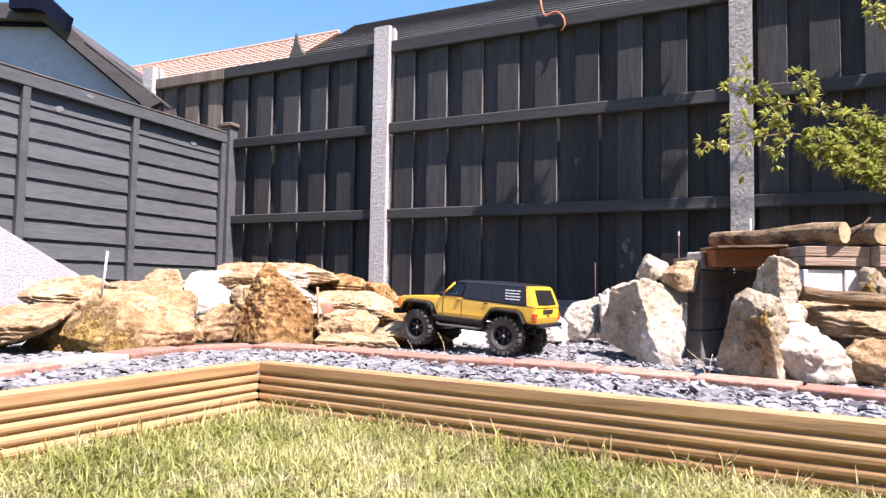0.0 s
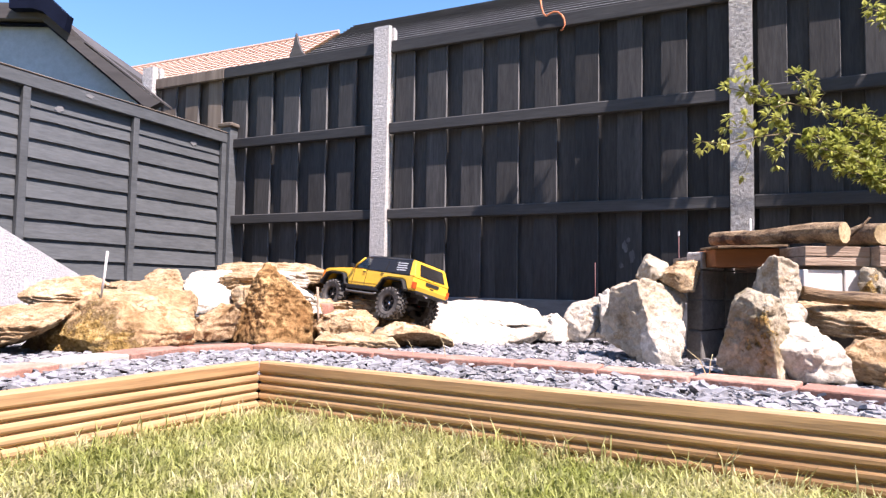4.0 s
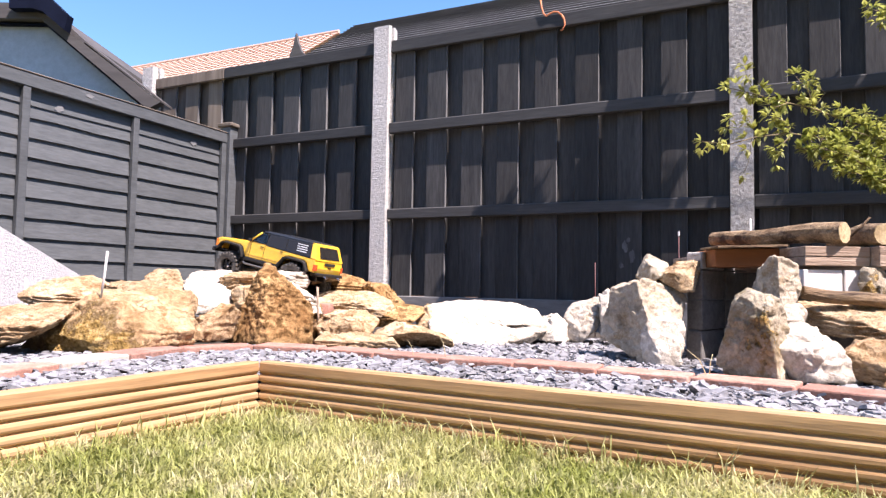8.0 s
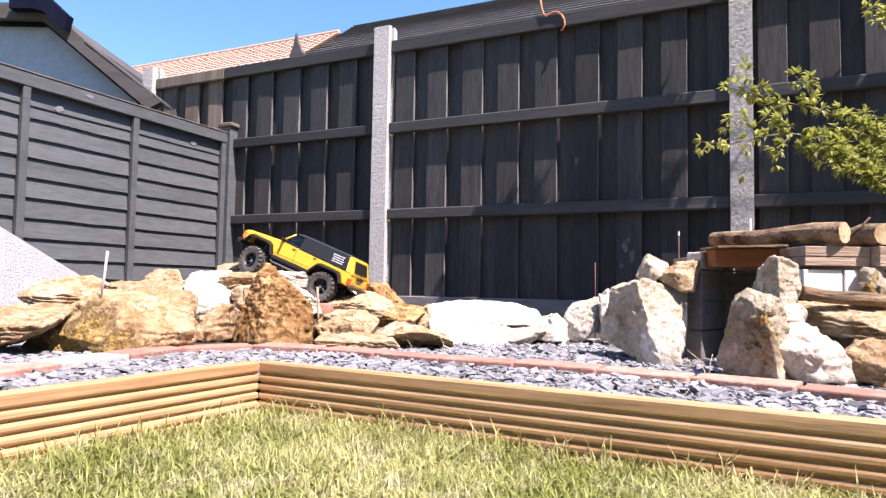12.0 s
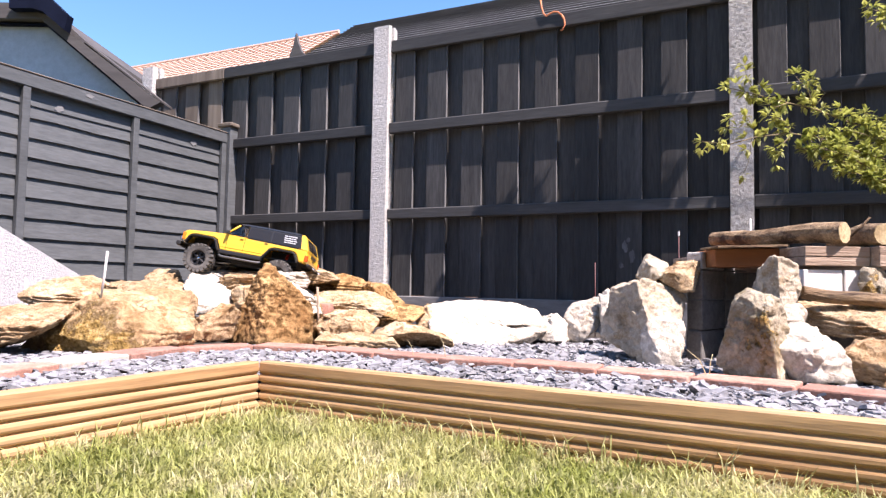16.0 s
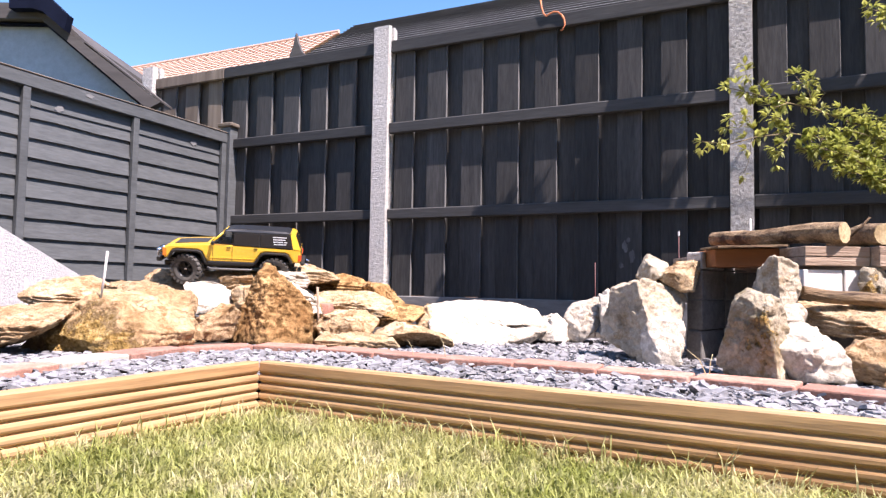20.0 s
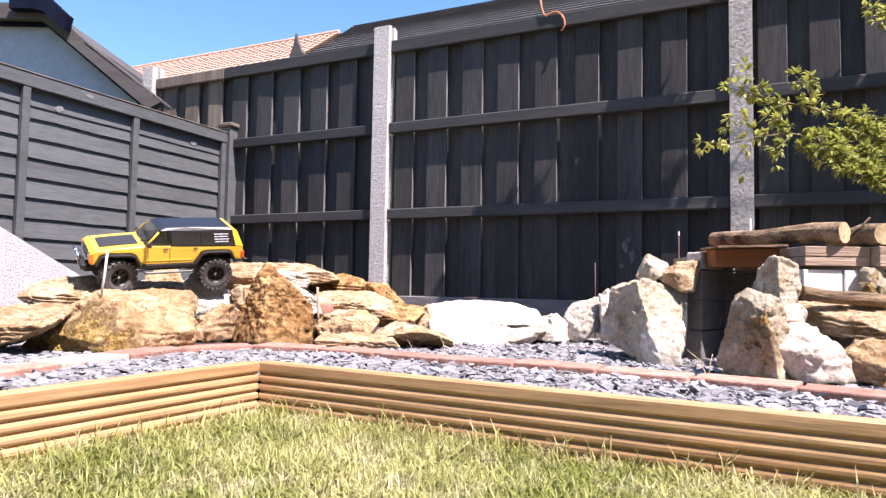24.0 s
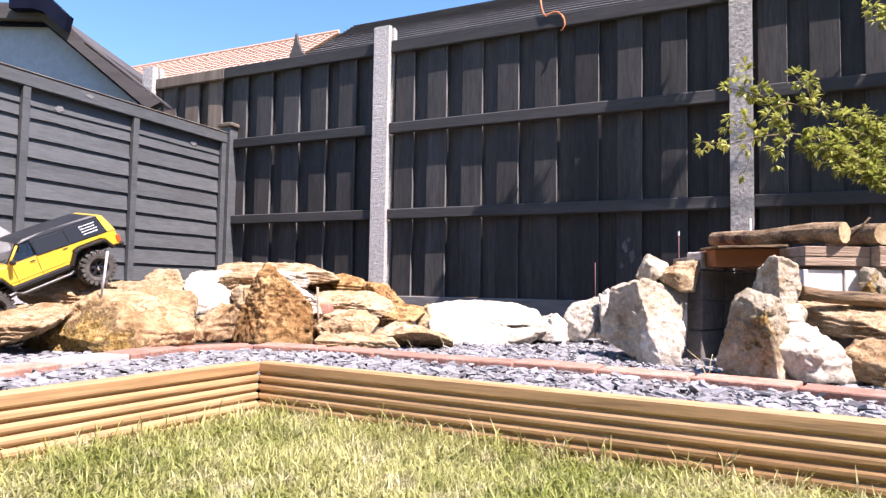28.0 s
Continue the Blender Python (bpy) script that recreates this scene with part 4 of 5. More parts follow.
def lawn():
    rs = np.random.RandomState(9)
    n = 105000
    x, y = rs.uniform(-0.95, 1.15, n), rs.uniform(0.62, 1.56, n)
    inv = BORDER.inverted()
    r = inv.to_3x3()
    t = inv.translation
    lx = r[0][0] * x + r[0][1] * y + t.x
    ly = r[1][0] * x + r[1][1] * y + t.y
    ok = (lx > 0.006) & (ly < -0.004) & (np.abs(x) < 0.72 * y + 0.06)
    x, y, lx, ly = x[ok], y[ok], lx[ok], ly[ok]
    n = len(x)
    edge = np.minimum(lx, -ly) < 0.05
    patch = np.array([noise.noise((a * 6, b * 6, 0)) for a, b in zip(x, y)])
    length = rs.uniform(0.020, 0.050, n) * (1 + 0.35 * patch) * np.where(edge & (rs.rand(n) < 0.15), 1.7, 1.0)
    lean = rs.uniform(0.25, 1.38, n)
    az = rs.uniform(0, 2 * np.pi, n) + patch
    wd = rs.uniform(0.0008, 0.0021, n)
    dx, dy = np.cos(az), np.sin(az)
    verts = np.empty((n, 5, 3))
    for k, (h, l, s) in enumerate(((0, 0, -1), (0, 0, 1), (0.6, 0.35, -0.8), (0.6, 0.35, 0.8), (0.95, 1.0, 0))):
        verts[:, k, 0] = x + dx * l * length * np.sin(lean) - dy * s * wd
        verts[:, k, 1] = y + dy * l * length * np.sin(lean) + dx * s * wd
        verts[:, k, 2] = h * length * np.cos(lean * (0.5 + 0.5 * l)) - 0.004 * (h == 0)
    base = np.arange(n)[:, None] * 5
    quads = (base + np.array([0, 1, 3, 2])).tolist()
    tris = (base + np.array([2, 3, 4])).tolist()
    me = bpy.data.meshes.new("lawn_grass")
    me.from_pydata(verts.reshape(-1, 3).tolist(), [], quads + tris)
    me.materials.append(M_GRASS)
    ob = new("lawn_grass", me)
    tagged(ob, "sunlit dry yellow-green lawn grass beside timber edging", "grass", kind="stuff")


# ---- tunnel of blocks, planks and logs ----
def log(name, a, b, radius, label, seed, end, radius_b):
    a, b = Vector(a), Vector(b)
    n, seg = 60, 64
    bm = bmesh.new()
    d = (b - a).normalized()
    u = d.cross(Vector((0, 0, 1))).normalized()
    w = u.cross(d)
    rings = []

    def reach(i, th):
        r = radius + (radius_b - radius) * i / n
        c, s = math.cos(th), math.sin(th)
        split = sum(-dp * max(0.0, 1 - abs(math.sin((th - t0 - 0.25 * math.sin(i * 0.13 + seed + t0)) / 2)) * 16) for t0, dp in ((3.6, 0.16), (2.4, 0.10), (4.6, 0.08), (1.5, 0.08)))
        bark = 0.025 * noise.noise((i * 0.06, c * 1.4 + seed, s * 1.4)) + 0.05 * noise.noise((i * 0.05, c * 5, s * 5 + seed)) + 0.11 * abs(noise.noise((i * 0.10, c * 9, s * 12 + seed))) + 0.03 * noise.noise((i * 0.5, c * 22, s * 22 + seed))
        return r * (1 + bark + split)
    for i in range(n + 1):
        p = a.lerp(b, i / n) + w * 0.003 * math.sin(i * 0.15 + seed)
        rings.append([bm.verts.new(p + reach(i, k * 2 * math.pi / seg) * (u * math.cos(k * 2 * math.pi / seg) + w * math.sin(k * 2 * math.pi / seg))) for k in range(seg)])
    for r0, r1 in zip(rings, rings[1:]):
        for k in range(seg):
            bm.faces.new((r0[k], r0[(k + 1) % seg], r1[(k + 1) % seg], r1[k]))
    root = part(name, bm, M_LOG, smooth=True)
    for i, sgn in ((0, -1), (n, 1)):
        e = bmesh.new()
        p = a.lerp(b, i / n) + w * 0.003 * math.sin(i * 0.15 + seed)
        rim = [(u * math.cos(k * 2 * math.pi / seg) + w * math.sin(k * 2 * math.pi / seg)) * reach(i, k * 2 * math.pi / seg) * 0.985 for k in range(seg)]
        c = [e.verts.new(p + d * sgn * 0.002 + q * 0.97) for q in rim]
        e.faces.new(c if sgn > 0 else c[::-1])
        g = [e.verts.new(p - d * sgn * 0.004 + q) for q in rim]
        for k in range(seg):
            e.faces.new((c[k], g[k], g[(k + 1) % seg], c[(k + 1) % seg]))
        bmesh.ops.recalc_face_normals(e, faces=e.faces[:])
        part("cut_end", e, end, root, "pale sawn end of the log" if end == M_CUT else "dark weathered end of the log")
    return tagged(root, label, "log", "logs on the tunnel")


def tunnel():
    rng = random.Random(21)
    # block wall that runs back from the lawn side
    T = pose(0.763, 1.972, 0.0, rz=46)
    z = 0.095
    for k, h in enumerate((0.102, 0.092, 0.092, 0.054)):
        for j in range(2):
            bm = box(j * 0.185, 0.182 + j * 0.185, -0.024, 0.024, 0, h - 0.003, 0.004, 2)
            b = part("concrete_block", bm, M_CONCRETE if k == 3 and j == 0 else M_BLOCK, m=T @ pose(rng.uniform(-0.004, 0.004), rng.uniform(-0.002, 0.002), z, 0, 0, rng.uniform(-1.0, 1.0)))
            tagged(b, "pale grey concrete block topping the tunnel wall" if k == 3 and j == 0 else "dark grey concrete block in the tunnel wall", "concrete block", "tunnel blocks")
        z += h
    # right-hand wall and back
    T2 = pose(1.075, 1.83, 0.0, rz=72)
    for k in range(2):
        bm = box(-0.02, 0.42, -0.075, 0.075, 0, 0.103, 0.004, 2)
        b = part("concrete_block", bm, M_BLOCK, m=T2 @ pose(0, rng.uniform(-0.004, 0.004), 0.095 + 0.1045 * k))
        tagged(b, "dark grey concrete block in the tunnel wall", "concrete block", "tunnel blocks")
    b = part("concrete_slab", box(-0.24, 0.24, -0.02, 0.02, 0.0, 0.285, 0.004, 2), M_BLOCK, m=pose(1.13, 2.32, 0.098, rz=-25))
    tagged(b, "upright dark concrete slab closing the back of the tunnel", "concrete slab")
    # white painted blocks
    for x0, x1, y0 in ((0.984, 0.998, 1.772), (1.000, 1.096, 1.780), (1.099, 1.156, 1.776)):
        b = part("white_block", box(x0, x1, y0, y0 + 0.10, 0.306, 0.378, 0.003, 2), M_WHITEBLOCK)
        tagged(b, "small bleached white concrete block under the planks", "concrete block", "white blocks")
    # roof planks
    p = part("plank", box(0, 0.187, 0, 0.21, 0, 0.052, 0.003, 2), M_PLANK, m=pose(0.800, 1.905, 0.386, 0, -1.5, -2))
    tagged(p, "orange-brown stained timber plank roofing the tunnel", "plank", "tunnel planks")
    p = part("plank", box(0, 0.200, 0, 0.13, 0, 0.006, 0.001), M_LOG, m=pose(0.784, 1.848, 0.4385, 0, -1.8, 0))
    tagged(p, "thin dark weathered board lying under the log", "plank", "tunnel planks")
    # added board over the rear opening, blocks the sun from the back slab
    p = part("plank", box(0, 0.50, 0, 0.36, 0, 0.050, 0.003, 2), M_OLDPLANK, m=pose(0.885, 2.137, 0.386))
    tagged(p, "weathered timber board added to keep sun out of the tunnel back", "plank", "tunnel planks")
    s = empty("sleeper", pose(0.989, 1.77, 0.388), "weathered grey-brown timber sleeper split along its face, roofing the tunnel", "plank", "tunnel planks")
    for k, (z0, z1, y) in enumerate(((0.0, 0.0255, 0.0015), (0.0265, 0.054, 0.0))):
        bm = box(0, 0.178, y, 0.36, z0, z1, 0.002, 2)
        part("layer", bm, M_OLDPLANK, s)
    p = part("plank", box(0, 0.16, 0, 0.34, 0, 0.056, 0.003, 2), M_OLDPLANK, m=pose(1.172, 1.740, 0.387, 0, 0, 3))
    tagged(p, "weathered grey-brown timber sleeper roofing the tunnel", "plank", "tunnel planks")
    log("log", (0.884, 2.12, 0.481), (1.093, 1.765, 0.481), 0.022, "thick weathered brown log with a sawn end lying on planks", 1, M_CUT, 0.029)
    log("log", (1.190, 1.97, 0.476), (1.190, 1.744, 0.478), 0.030, "short weathered log with a pale sawn end on planks", 2, M_CUT, 0.030)
    log("log", (0.955, 1.722, 0.315), (1.262, 1.665, 0.280), 0.017, "thin brown log lying under white blocks", 3, M_LOG, 0.018)


# ---- small things ----
def stake(name, a, b, r, material, label, category):
    s = part(name, tube([a, tuple((Vector(a) + Vector(b)) / 2 + Vector((0.001, 0, 0))), b], r, 8), material, smooth=True)
    tagged(s, label, category)
    return s


def small_things():
    stake("marker_stick", (-1.010, 1.93, 0.262), (-0.997, 1.93, 0.402), 0.0036, M_STICK, "thin white marker stick pushed between the rocks", "stick")
    stake("marker_stick", (-0.430, 2.29, 0.12), (-0.441, 2.30, 0.305), 0.004, M_OLDPLANK, "thin pale wooden stick behind the pointed rock", "stick")
    r = stake("red_stake", (0.693, 2.95, 0.05), (0.692, 2.95, 0.435), 0.0024, M_RED, "thin dark red plant stake in front of the fence", "stake")
    r = stake("red_stake", (1.0, 2.75, 0.05), (1.0, 2.75, 0.545), 0.0024, M_RED, "thin dark red plant stake with a white tip", "stake")
    part("tip", tube([(1.0, 2.75, 0.545), (1.0, 2.75, 0.566)], 0.0040, 8), M_STICK, r, "white tip")
    for k, (dx, rz) in enumerate(((0.0, 40), (0.006, 52), (-0.004, 46))):
        bk = part("loose_brick", box(-0.105, 0.105, -0.05, 0.05, 0.0, 0.047, 0.004, 2), M_BRICK, m=pose(-0.475 + dx, 2.40, 0.100 + 0.049 * k, 0, 0, rz))
        tagged(bk, "loose red-brown brick stacked behind the pointed rock", "brick", "loose bricks")
    stake("twig", (1.117, 1.775, 0.470), (1.158, 1.755, 0.522), 0.0028, M_LOG, "short curved dry twig lying between two logs", "twig")
    stake("marker_stick", (1.372, 2.90, 0.09), (1.377, 2.90, 0.643), 0.0035, M_STICK, "thin white marker stick standing behind the logs", "stick")
    stake("marker_stick", (-1.467, 2.30, 0.10), (-1.4715, 2.30, 0.316), 0.0042, M_STICK, "short pale wooden stick pushed between the rocks", "stick")
    # twine hanging on the fence
    pts = [FENCE @ Vector((0.99 + dx, 0.0025, 1.70 + dz)) for dx, dz in ((-0.03, 0.16), (-0.022, 0.11), (-0.012, 0.075), (0.004, 0.058), (0.022, 0.066), (0.045, 0.074), (0.068, 0.068), (0.088, 0.05), (0.102, 0.022), (0.104, -0.008), (0.096, -0.028), (0.084, -0.034))]
    t = part("twine", tube(pts, 0.0045, 8), M_TWINE, smooth=True)
    tagged(t, "loop of frayed orange twine hanging on the fence rail", "twine")
    for k, (x, y, z, dx, h) in enumerate(((-0.075, 1.83, 0.118, -0.02, 0.045), (0.015, 1.80, 0.118, -0.025, 0.07), (0.62, 1.52, 0.118, -0.05, 0.06), (0.625, 1.53, 0.118, 0.01, 0.05))):
        s = part("dry_stalk", tube([(x, y, z - 0.01), (x + dx * 0.4, y, z + h * 0.6), (x + dx, y, z + h)], 0.0013, 5, taper=0.4), M_STRAW, smooth=True)
        tagged(s, "dry straw-coloured grass stalk beside the brick edging", "grass stalk", "dry stalks")


# ---- bush ----
def bush():
    rng = random.Random(12)
    root = empty("bush", pose(1.95, 2.35, 0.1), "leafy yellow-green garden bush reaching in front of the fence", "bush")
    inv = Vector((1.95, 2.35, 0.1))
    trunk = bmesh.new()
    leaves = bmesh.new()

    def leaf(p, d, size):
        d = d.normalized()
        s = d.cross(Vector((rng.uniform(-0.4, 0.4), rng.uniform(-0.4, 0.4), 1))).normalized()
        up = s.cross(d)
        w = size * rng.uniform(0.18, 0.25)
        a, t = p, p + d * size - up * size * 0.12
        m1 = p + d * size * 0.5 + s * w + up * w * 0.4
        m2 = p + d * size * 0.5 - s * w + up * w * 0.4
        mid = p + d * size * 0.5
        va, vt, v1, v2, vm = [leaves.verts.new(q) for q in (a, t, m1, m2, mid)]
        for f in ((va, v1, vm), (va, vm, v2), (vm, v1, vt), (v2, vm, vt)):
            leaves.faces.new(f)

    def rosette(p, d, n, size):
        for _ in range(n):
            q = (d * 0.9 + Vector((rng.gauss(0, 0.6), rng.gauss(0, 0.6), rng.gauss(0, 0.55)))).normalized()
            leaf(p + q * 0.004, q, size * rng.uniform(0.6, 1.15))

    def branch(pts, r, dense, size=0.033):
        pts = [Vector(p) - inv for p in pts]
        tube(pts, r, 5, trunk, 0.35)
        for i, (a, b) in enumerate(zip(pts, pts[1:])):
            d = (b - a).normalized()
            steps = max(1, int((b - a).length / 0.018))
            for k in range(steps):
                if rng.random() < dense:
                    p = a.lerp(b, k / steps)
                    out = (d * 0.6 + Vector((rng.gauss(0, 0.7), rng.gauss(0, 0.7), rng.gauss(0.15, 0.6)))).normalized()
                    ln = rng.uniform(0.0, 0.03)
                    rosette(p + out * ln, out, rng.randint(10, 16), size)
        rosette(pts[-1], (pts[-1] - pts[-2]).normalized(), 9, size)
    branch([(1.764, 2.350, 0.887), (1.615, 2.350, 0.899), (1.475, 2.350, 0.943), (1.352, 2.350, 0.991), (1.258, 2.350, 1.010), (1.145, 2.350, 1.038), (1.028, 2.350, 1.065)], 0.0040, 0.75)
    branch([(1.764, 2.300, 0.763), (1.578, 2.300, 0.780), (1.402, 2.300, 0.855), (1.240, 2.300, 0.885), (1.119, 2.300, 0.870), (1.017, 2.300, 0.840), (0.920, 2.300, 0.850)], 0.0040, 0.75)
    branch([(1.723, 2.250, 0.654), (1.542, 2.250, 0.700), (1.409, 2.250, 0.764), (1.252, 2.250, 0.821)], 0.0040, 0.95)
    branch([(1.762, 2.300, 0.702), (1.578, 2.300, 0.760), (1.482, 2.300, 0.815), (1.382, 2.300, 0.869)], 0.0040, 0.95)
    branch([(1.646, 2.200, 0.665), (1.493, 2.200, 0.721), (1.379, 2.200, 0.787), (1.282, 2.200, 0.811)], 0.0030, 0.95)
    branch([(1.799, 2.400, 0.825), (1.631, 2.400, 0.860), (1.506, 2.400, 0.905)], 0.0030, 0.95)
    branch([(1.352, 2.350, 0.991), (1.332, 2.350, 1.062), (1.281, 2.350, 1.116)], 0.0020, 0.80)
    branch([(1.363, 2.370, 0.997), (1.406, 2.370, 1.055), (1.356, 2.370, 1.107)], 0.0020, 0.60)
    branch([(1.489, 2.340, 0.932), (1.465, 2.340, 0.963), (1.441, 2.340, 0.990)], 0.0020, 0.80)
    branch([(1.248, 2.330, 1.004), (1.200, 2.330, 0.987), (1.159, 2.330, 1.003)], 0.0020, 0.80)
    branch([(1.240, 2.300, 0.885), (1.221, 2.300, 0.927), (1.160, 2.300, 0.949)], 0.0020, 0.70)
    branch([(1.149, 2.360, 1.041), (1.112, 2.360, 1.100), (1.105, 2.360, 1.151)], 0.0015, 0.30)
    branch([(1.229, 2.280, 0.872), (1.179, 2.280, 0.820), (1.172, 2.280, 0.765)], 0.0015, 0.45)
    branch([(1.065, 2.360, 0.951), (1.057, 2.360, 0.925), (1.032, 2.360, 0.916)], 0.0015, 0.30)
    branch([(1.133, 2.330, 0.878), (1.089, 2.330, 0.964), (1.044, 2.330, 0.953)], 0.0015, 0.20)
    branch([(1.113, 2.330, 0.871), (1.102, 2.330, 0.788), (1.081, 2.330, 0.736)], 0.0015, 0.25)
    branch([(1.777, 2.300, 1.258), (1.635, 2.300, 1.319), (1.517, 2.300, 1.350)], 0.0030, 0.70)
    branch([(1.779, 2.300, 1.342), (1.636, 2.300, 1.350), (1.553, 2.300, 1.300)], 0.0030, 0.70)
    branch([(1.608, 2.200, 0.655), (1.492, 2.200, 0.672), (1.445, 2.200, 0.720)], 0.0020, 0.90)
    branch([(1.693, 2.260, 0.755), (1.535, 2.260, 0.792), (1.397, 2.260, 0.826), (1.298, 2.260, 0.868)], 0.0030, 0.95)
    branch([(1.740, 2.320, 0.849), (1.578, 2.320, 0.875), (1.415, 2.320, 0.915)], 0.0030, 0.95)
    branch([(1.632, 2.180, 0.700), (1.479, 2.180, 0.701), (1.346, 2.180, 0.734)], 0.0030, 0.95)
    branch([(1.802, 2.400, 0.931), (1.655, 2.400, 0.961), (1.571, 2.400, 0.992)], 0.0030, 0.80)
    for a in ((1.30, 2.25, 0.80), (1.42, 2.30, 0.84), (1.36, 2.22, 0.77), (1.50, 2.28, 0.76), (1.46, 2.20, 0.70), (1.56, 2.24, 0.68), (1.62, 2.30, 0.80), (1.58, 2.34, 0.88)):
        for _ in range(3):
            b = Vector(a) + Vector((rng.uniform(-0.06, 0.03), rng.uniform(-0.03, 0.03), rng.uniform(-0.02, 0.06)))
            branch([a, Vector(a).lerp(b, 0.5) + Vector((0, 0, 0.008)), b], 0.0018, 0.9)
    # unseen long shoots arching above the fence top, added to shade its boards
    for s1, y1, z1 in ((1.80, -0.16, 2.03), (1.84, -0.20, 2.06), (1.50, -0.235, 2.10), (1.42, -0.27, 2.13), (1.48, -0.305, 2.15)):
        tip = FENCE @ Vector((s1, y1, z1))
        bend = FENCE @ Vector((3.7, y1, z1 + 0.02))
        rise = FENCE @ Vector((3.6, -0.80, 1.5))
        tube([Vector((1.95, 2.35, 0.08)) - inv, rise - inv, bend - inv], 0.007, 5, trunk, 0.5)
        # break in the leaves that lets sun through to the post
        gap = 1.95 - 3.18 * (y1 + 0.02)
        near, far = FENCE @ Vector((gap + 0.28, y1, z1 + 0.02)), FENCE @ Vector((gap - 0.26, y1, z1 + 0.015))
        branch([bend, near], 0.005, 1.0, 0.06)
        tube([near - inv, far - inv], 0.003, 5, trunk)
        branch([far, far.lerp(tip, 0.5) + Vector((0, 0, 0.01)), tip], 0.004, 1.0, 0.06)
    # crown out to the side, on its own stems
    for k in range(9):
        ang = rng.uniform(0, 6.28)
        top = Vector((rng.uniform(2.15, 2.7), rng.uniform(2.3, 2.75), rng.uniform(0.8, 1.5)))
        mid = Vector((1.95, 2.35, 0.1)).lerp(top, 0.55) + Vector((math.cos(ang), math.sin(ang), 0)) * 0.1
        branch([(1.95, 2.35, 0.08), mid, top], 0.012, 0.35)
        for _ in range(6):
            p = mid.lerp(top, rng.random())
            branch([p, p + Vector((rng.gauss(0, 0.13), rng.gauss(0, 0.13), rng.gauss(0.05, 0.12)))], 0.003, 0.8)
    part("woody_stem", trunk, M_TWIG, root, "thin brown woody branching stem", smooth=True)
    part("foliage", leaves, M_LEAF, root, "narrow yellow-green leaves")


far_houses(), back_of_garden(), sloping_wall(), rockery(), tunnel(), small_things(), bush()


# ---- the model off-road car ----
def paint(name, colour, rough, metal=0.0, coat=0.0):
    return mat(name, tuple(c * 0.92 for c in colour), tuple(min(1, c * 1.05) for c in colour), rough, 18, (1, 1, 1), 6, 0.02, 0.0006, metal=metal, coat=coat, grime=0.12)


M_YELLOW = paint("yellow_lacquer", (0.85, 0.515, 0.040), 0.35, coat=0.8)
M_ROOF = paint("black_lacquer", (0.015, 0.0145, 0.0145), 0.40, coat=0.2)
M_PLASTIC = paint("black_plastic", (0.011, 0.0105, 0.0105), 0.6)
M_TYRE = mat("dusty_rubber", (0.050, 0.047, 0.043), (0.12, 0.112, 0.102), 0.85, 40, (1, 1, 1), 5, 0.3, 0.001, spots=(0.17, 0.15, 0.125), spot_scale=25, spot_at=(0.58, 0.8))
M_RIM = paint("dark_rim", (0.022, 0.022, 0.024), 0.4, metal=0.3)
M_CHROME = paint("chrome", (0.75, 0.75, 0.76), 0.15, metal=1.0)
M_STEEL = paint("dull_steel", (0.35, 0.34, 0.33), 0.4, metal=0.9)
M_WORNSTEEL = paint("worn_steel", (0.13, 0.13, 0.13), 0.5, metal=0.5)
M_RUST = paint("red_anodised", (0.30, 0.02, 0.015), 0.4, metal=0.4)
M_AMBER = paint("amber_lens", (0.80, 0.22, 0.02), 0.2, coat=0.5)
M_REDLENS = paint("red_lens", (0.75, 0.10, 0.02), 0.2, coat=0.5)
M_DECAL = paint("white_decal", (0.55, 0.56, 0.58), 0.5)
M_GREYDECAL = paint("dark_decal", (0.035, 0.033, 0.030), 0.45)


def tinted_glass(name, colour, clear):
    m = bpy.data.materials.new(name)
    m.use_nodes = True
    nt = m.node_tree
    b = nt.nodes["Principled BSDF"]
    b.inputs["Base Color"].default_value = (*colour, 1)
    b.inputs["Roughness"].default_value = 0.05
    b.inputs["IOR"].default_value = 1.45
    b.inputs["Transmission Weight"].default_value = clear
    return m


M_GLASS = tinted_glass("smoked_glass", (0.028, 0.026, 0.025), 0.25)
M_CLEAR = tinted_glass("clear_tinted_glass", (0.80, 0.80, 0.78), 1.0)
WIDTH = ((0.03, 0.093), (0.10, 0.0925), (0.158, 0.078))   # half width of the shell by height


def half(z):
    if z <= 0.03:
        return 0.093
    for (z0, w0), (z1, w1) in zip(WIDTH, WIDTH[1:]):
        if z <= z1:
            return w0 + (w1 - w0) * (z - z0) / (z1 - z0)
    return 0.078 - (z - 0.158) * 2.2


def shell(outline, inset=0.0, bevel=0.004, seg=3):
    """A closed body with that side outline whose flanks follow the shell's width, its long edges rounded."""
    bm = prism(outline, -1, 1)
    for v in bm.verts:
        v.co.y *= half(v.co.z) - inset
    if bevel:
        edges = [e for e in bm.edges if abs(e.verts[0].co.y - e.verts[1].co.y) < 0.05 and e.verts[0].co.y * e.verts[1].co.y > 0]
        bmesh.ops.bevel(bm, geom=edges, offset=bevel, segments=seg, affect="EDGES", clamp_overlap=True)
    bmesh.ops.triangulate(bm, faces=[f for f in bm.faces if len(f.verts) > 4])
    return bm


def side_panel_bm(outline, side, lift, thick=0.002):
    """A thin panel lying on the flank of the shell."""
    bm = bmesh.new()
    a = [bm.verts.new((x, side * (half(z) + lift - thick), z)) for x, z in outline]
    b = [bm.verts.new((x, side * (half(z) + lift), z)) for x, z in outline]
    bm.faces.new(a)
    bm.faces.new(b)
    for i in range(len(a)):
        j = (i + 1) % len(a)
        bm.faces.new((a[i], a[j], b[j], b[i]))
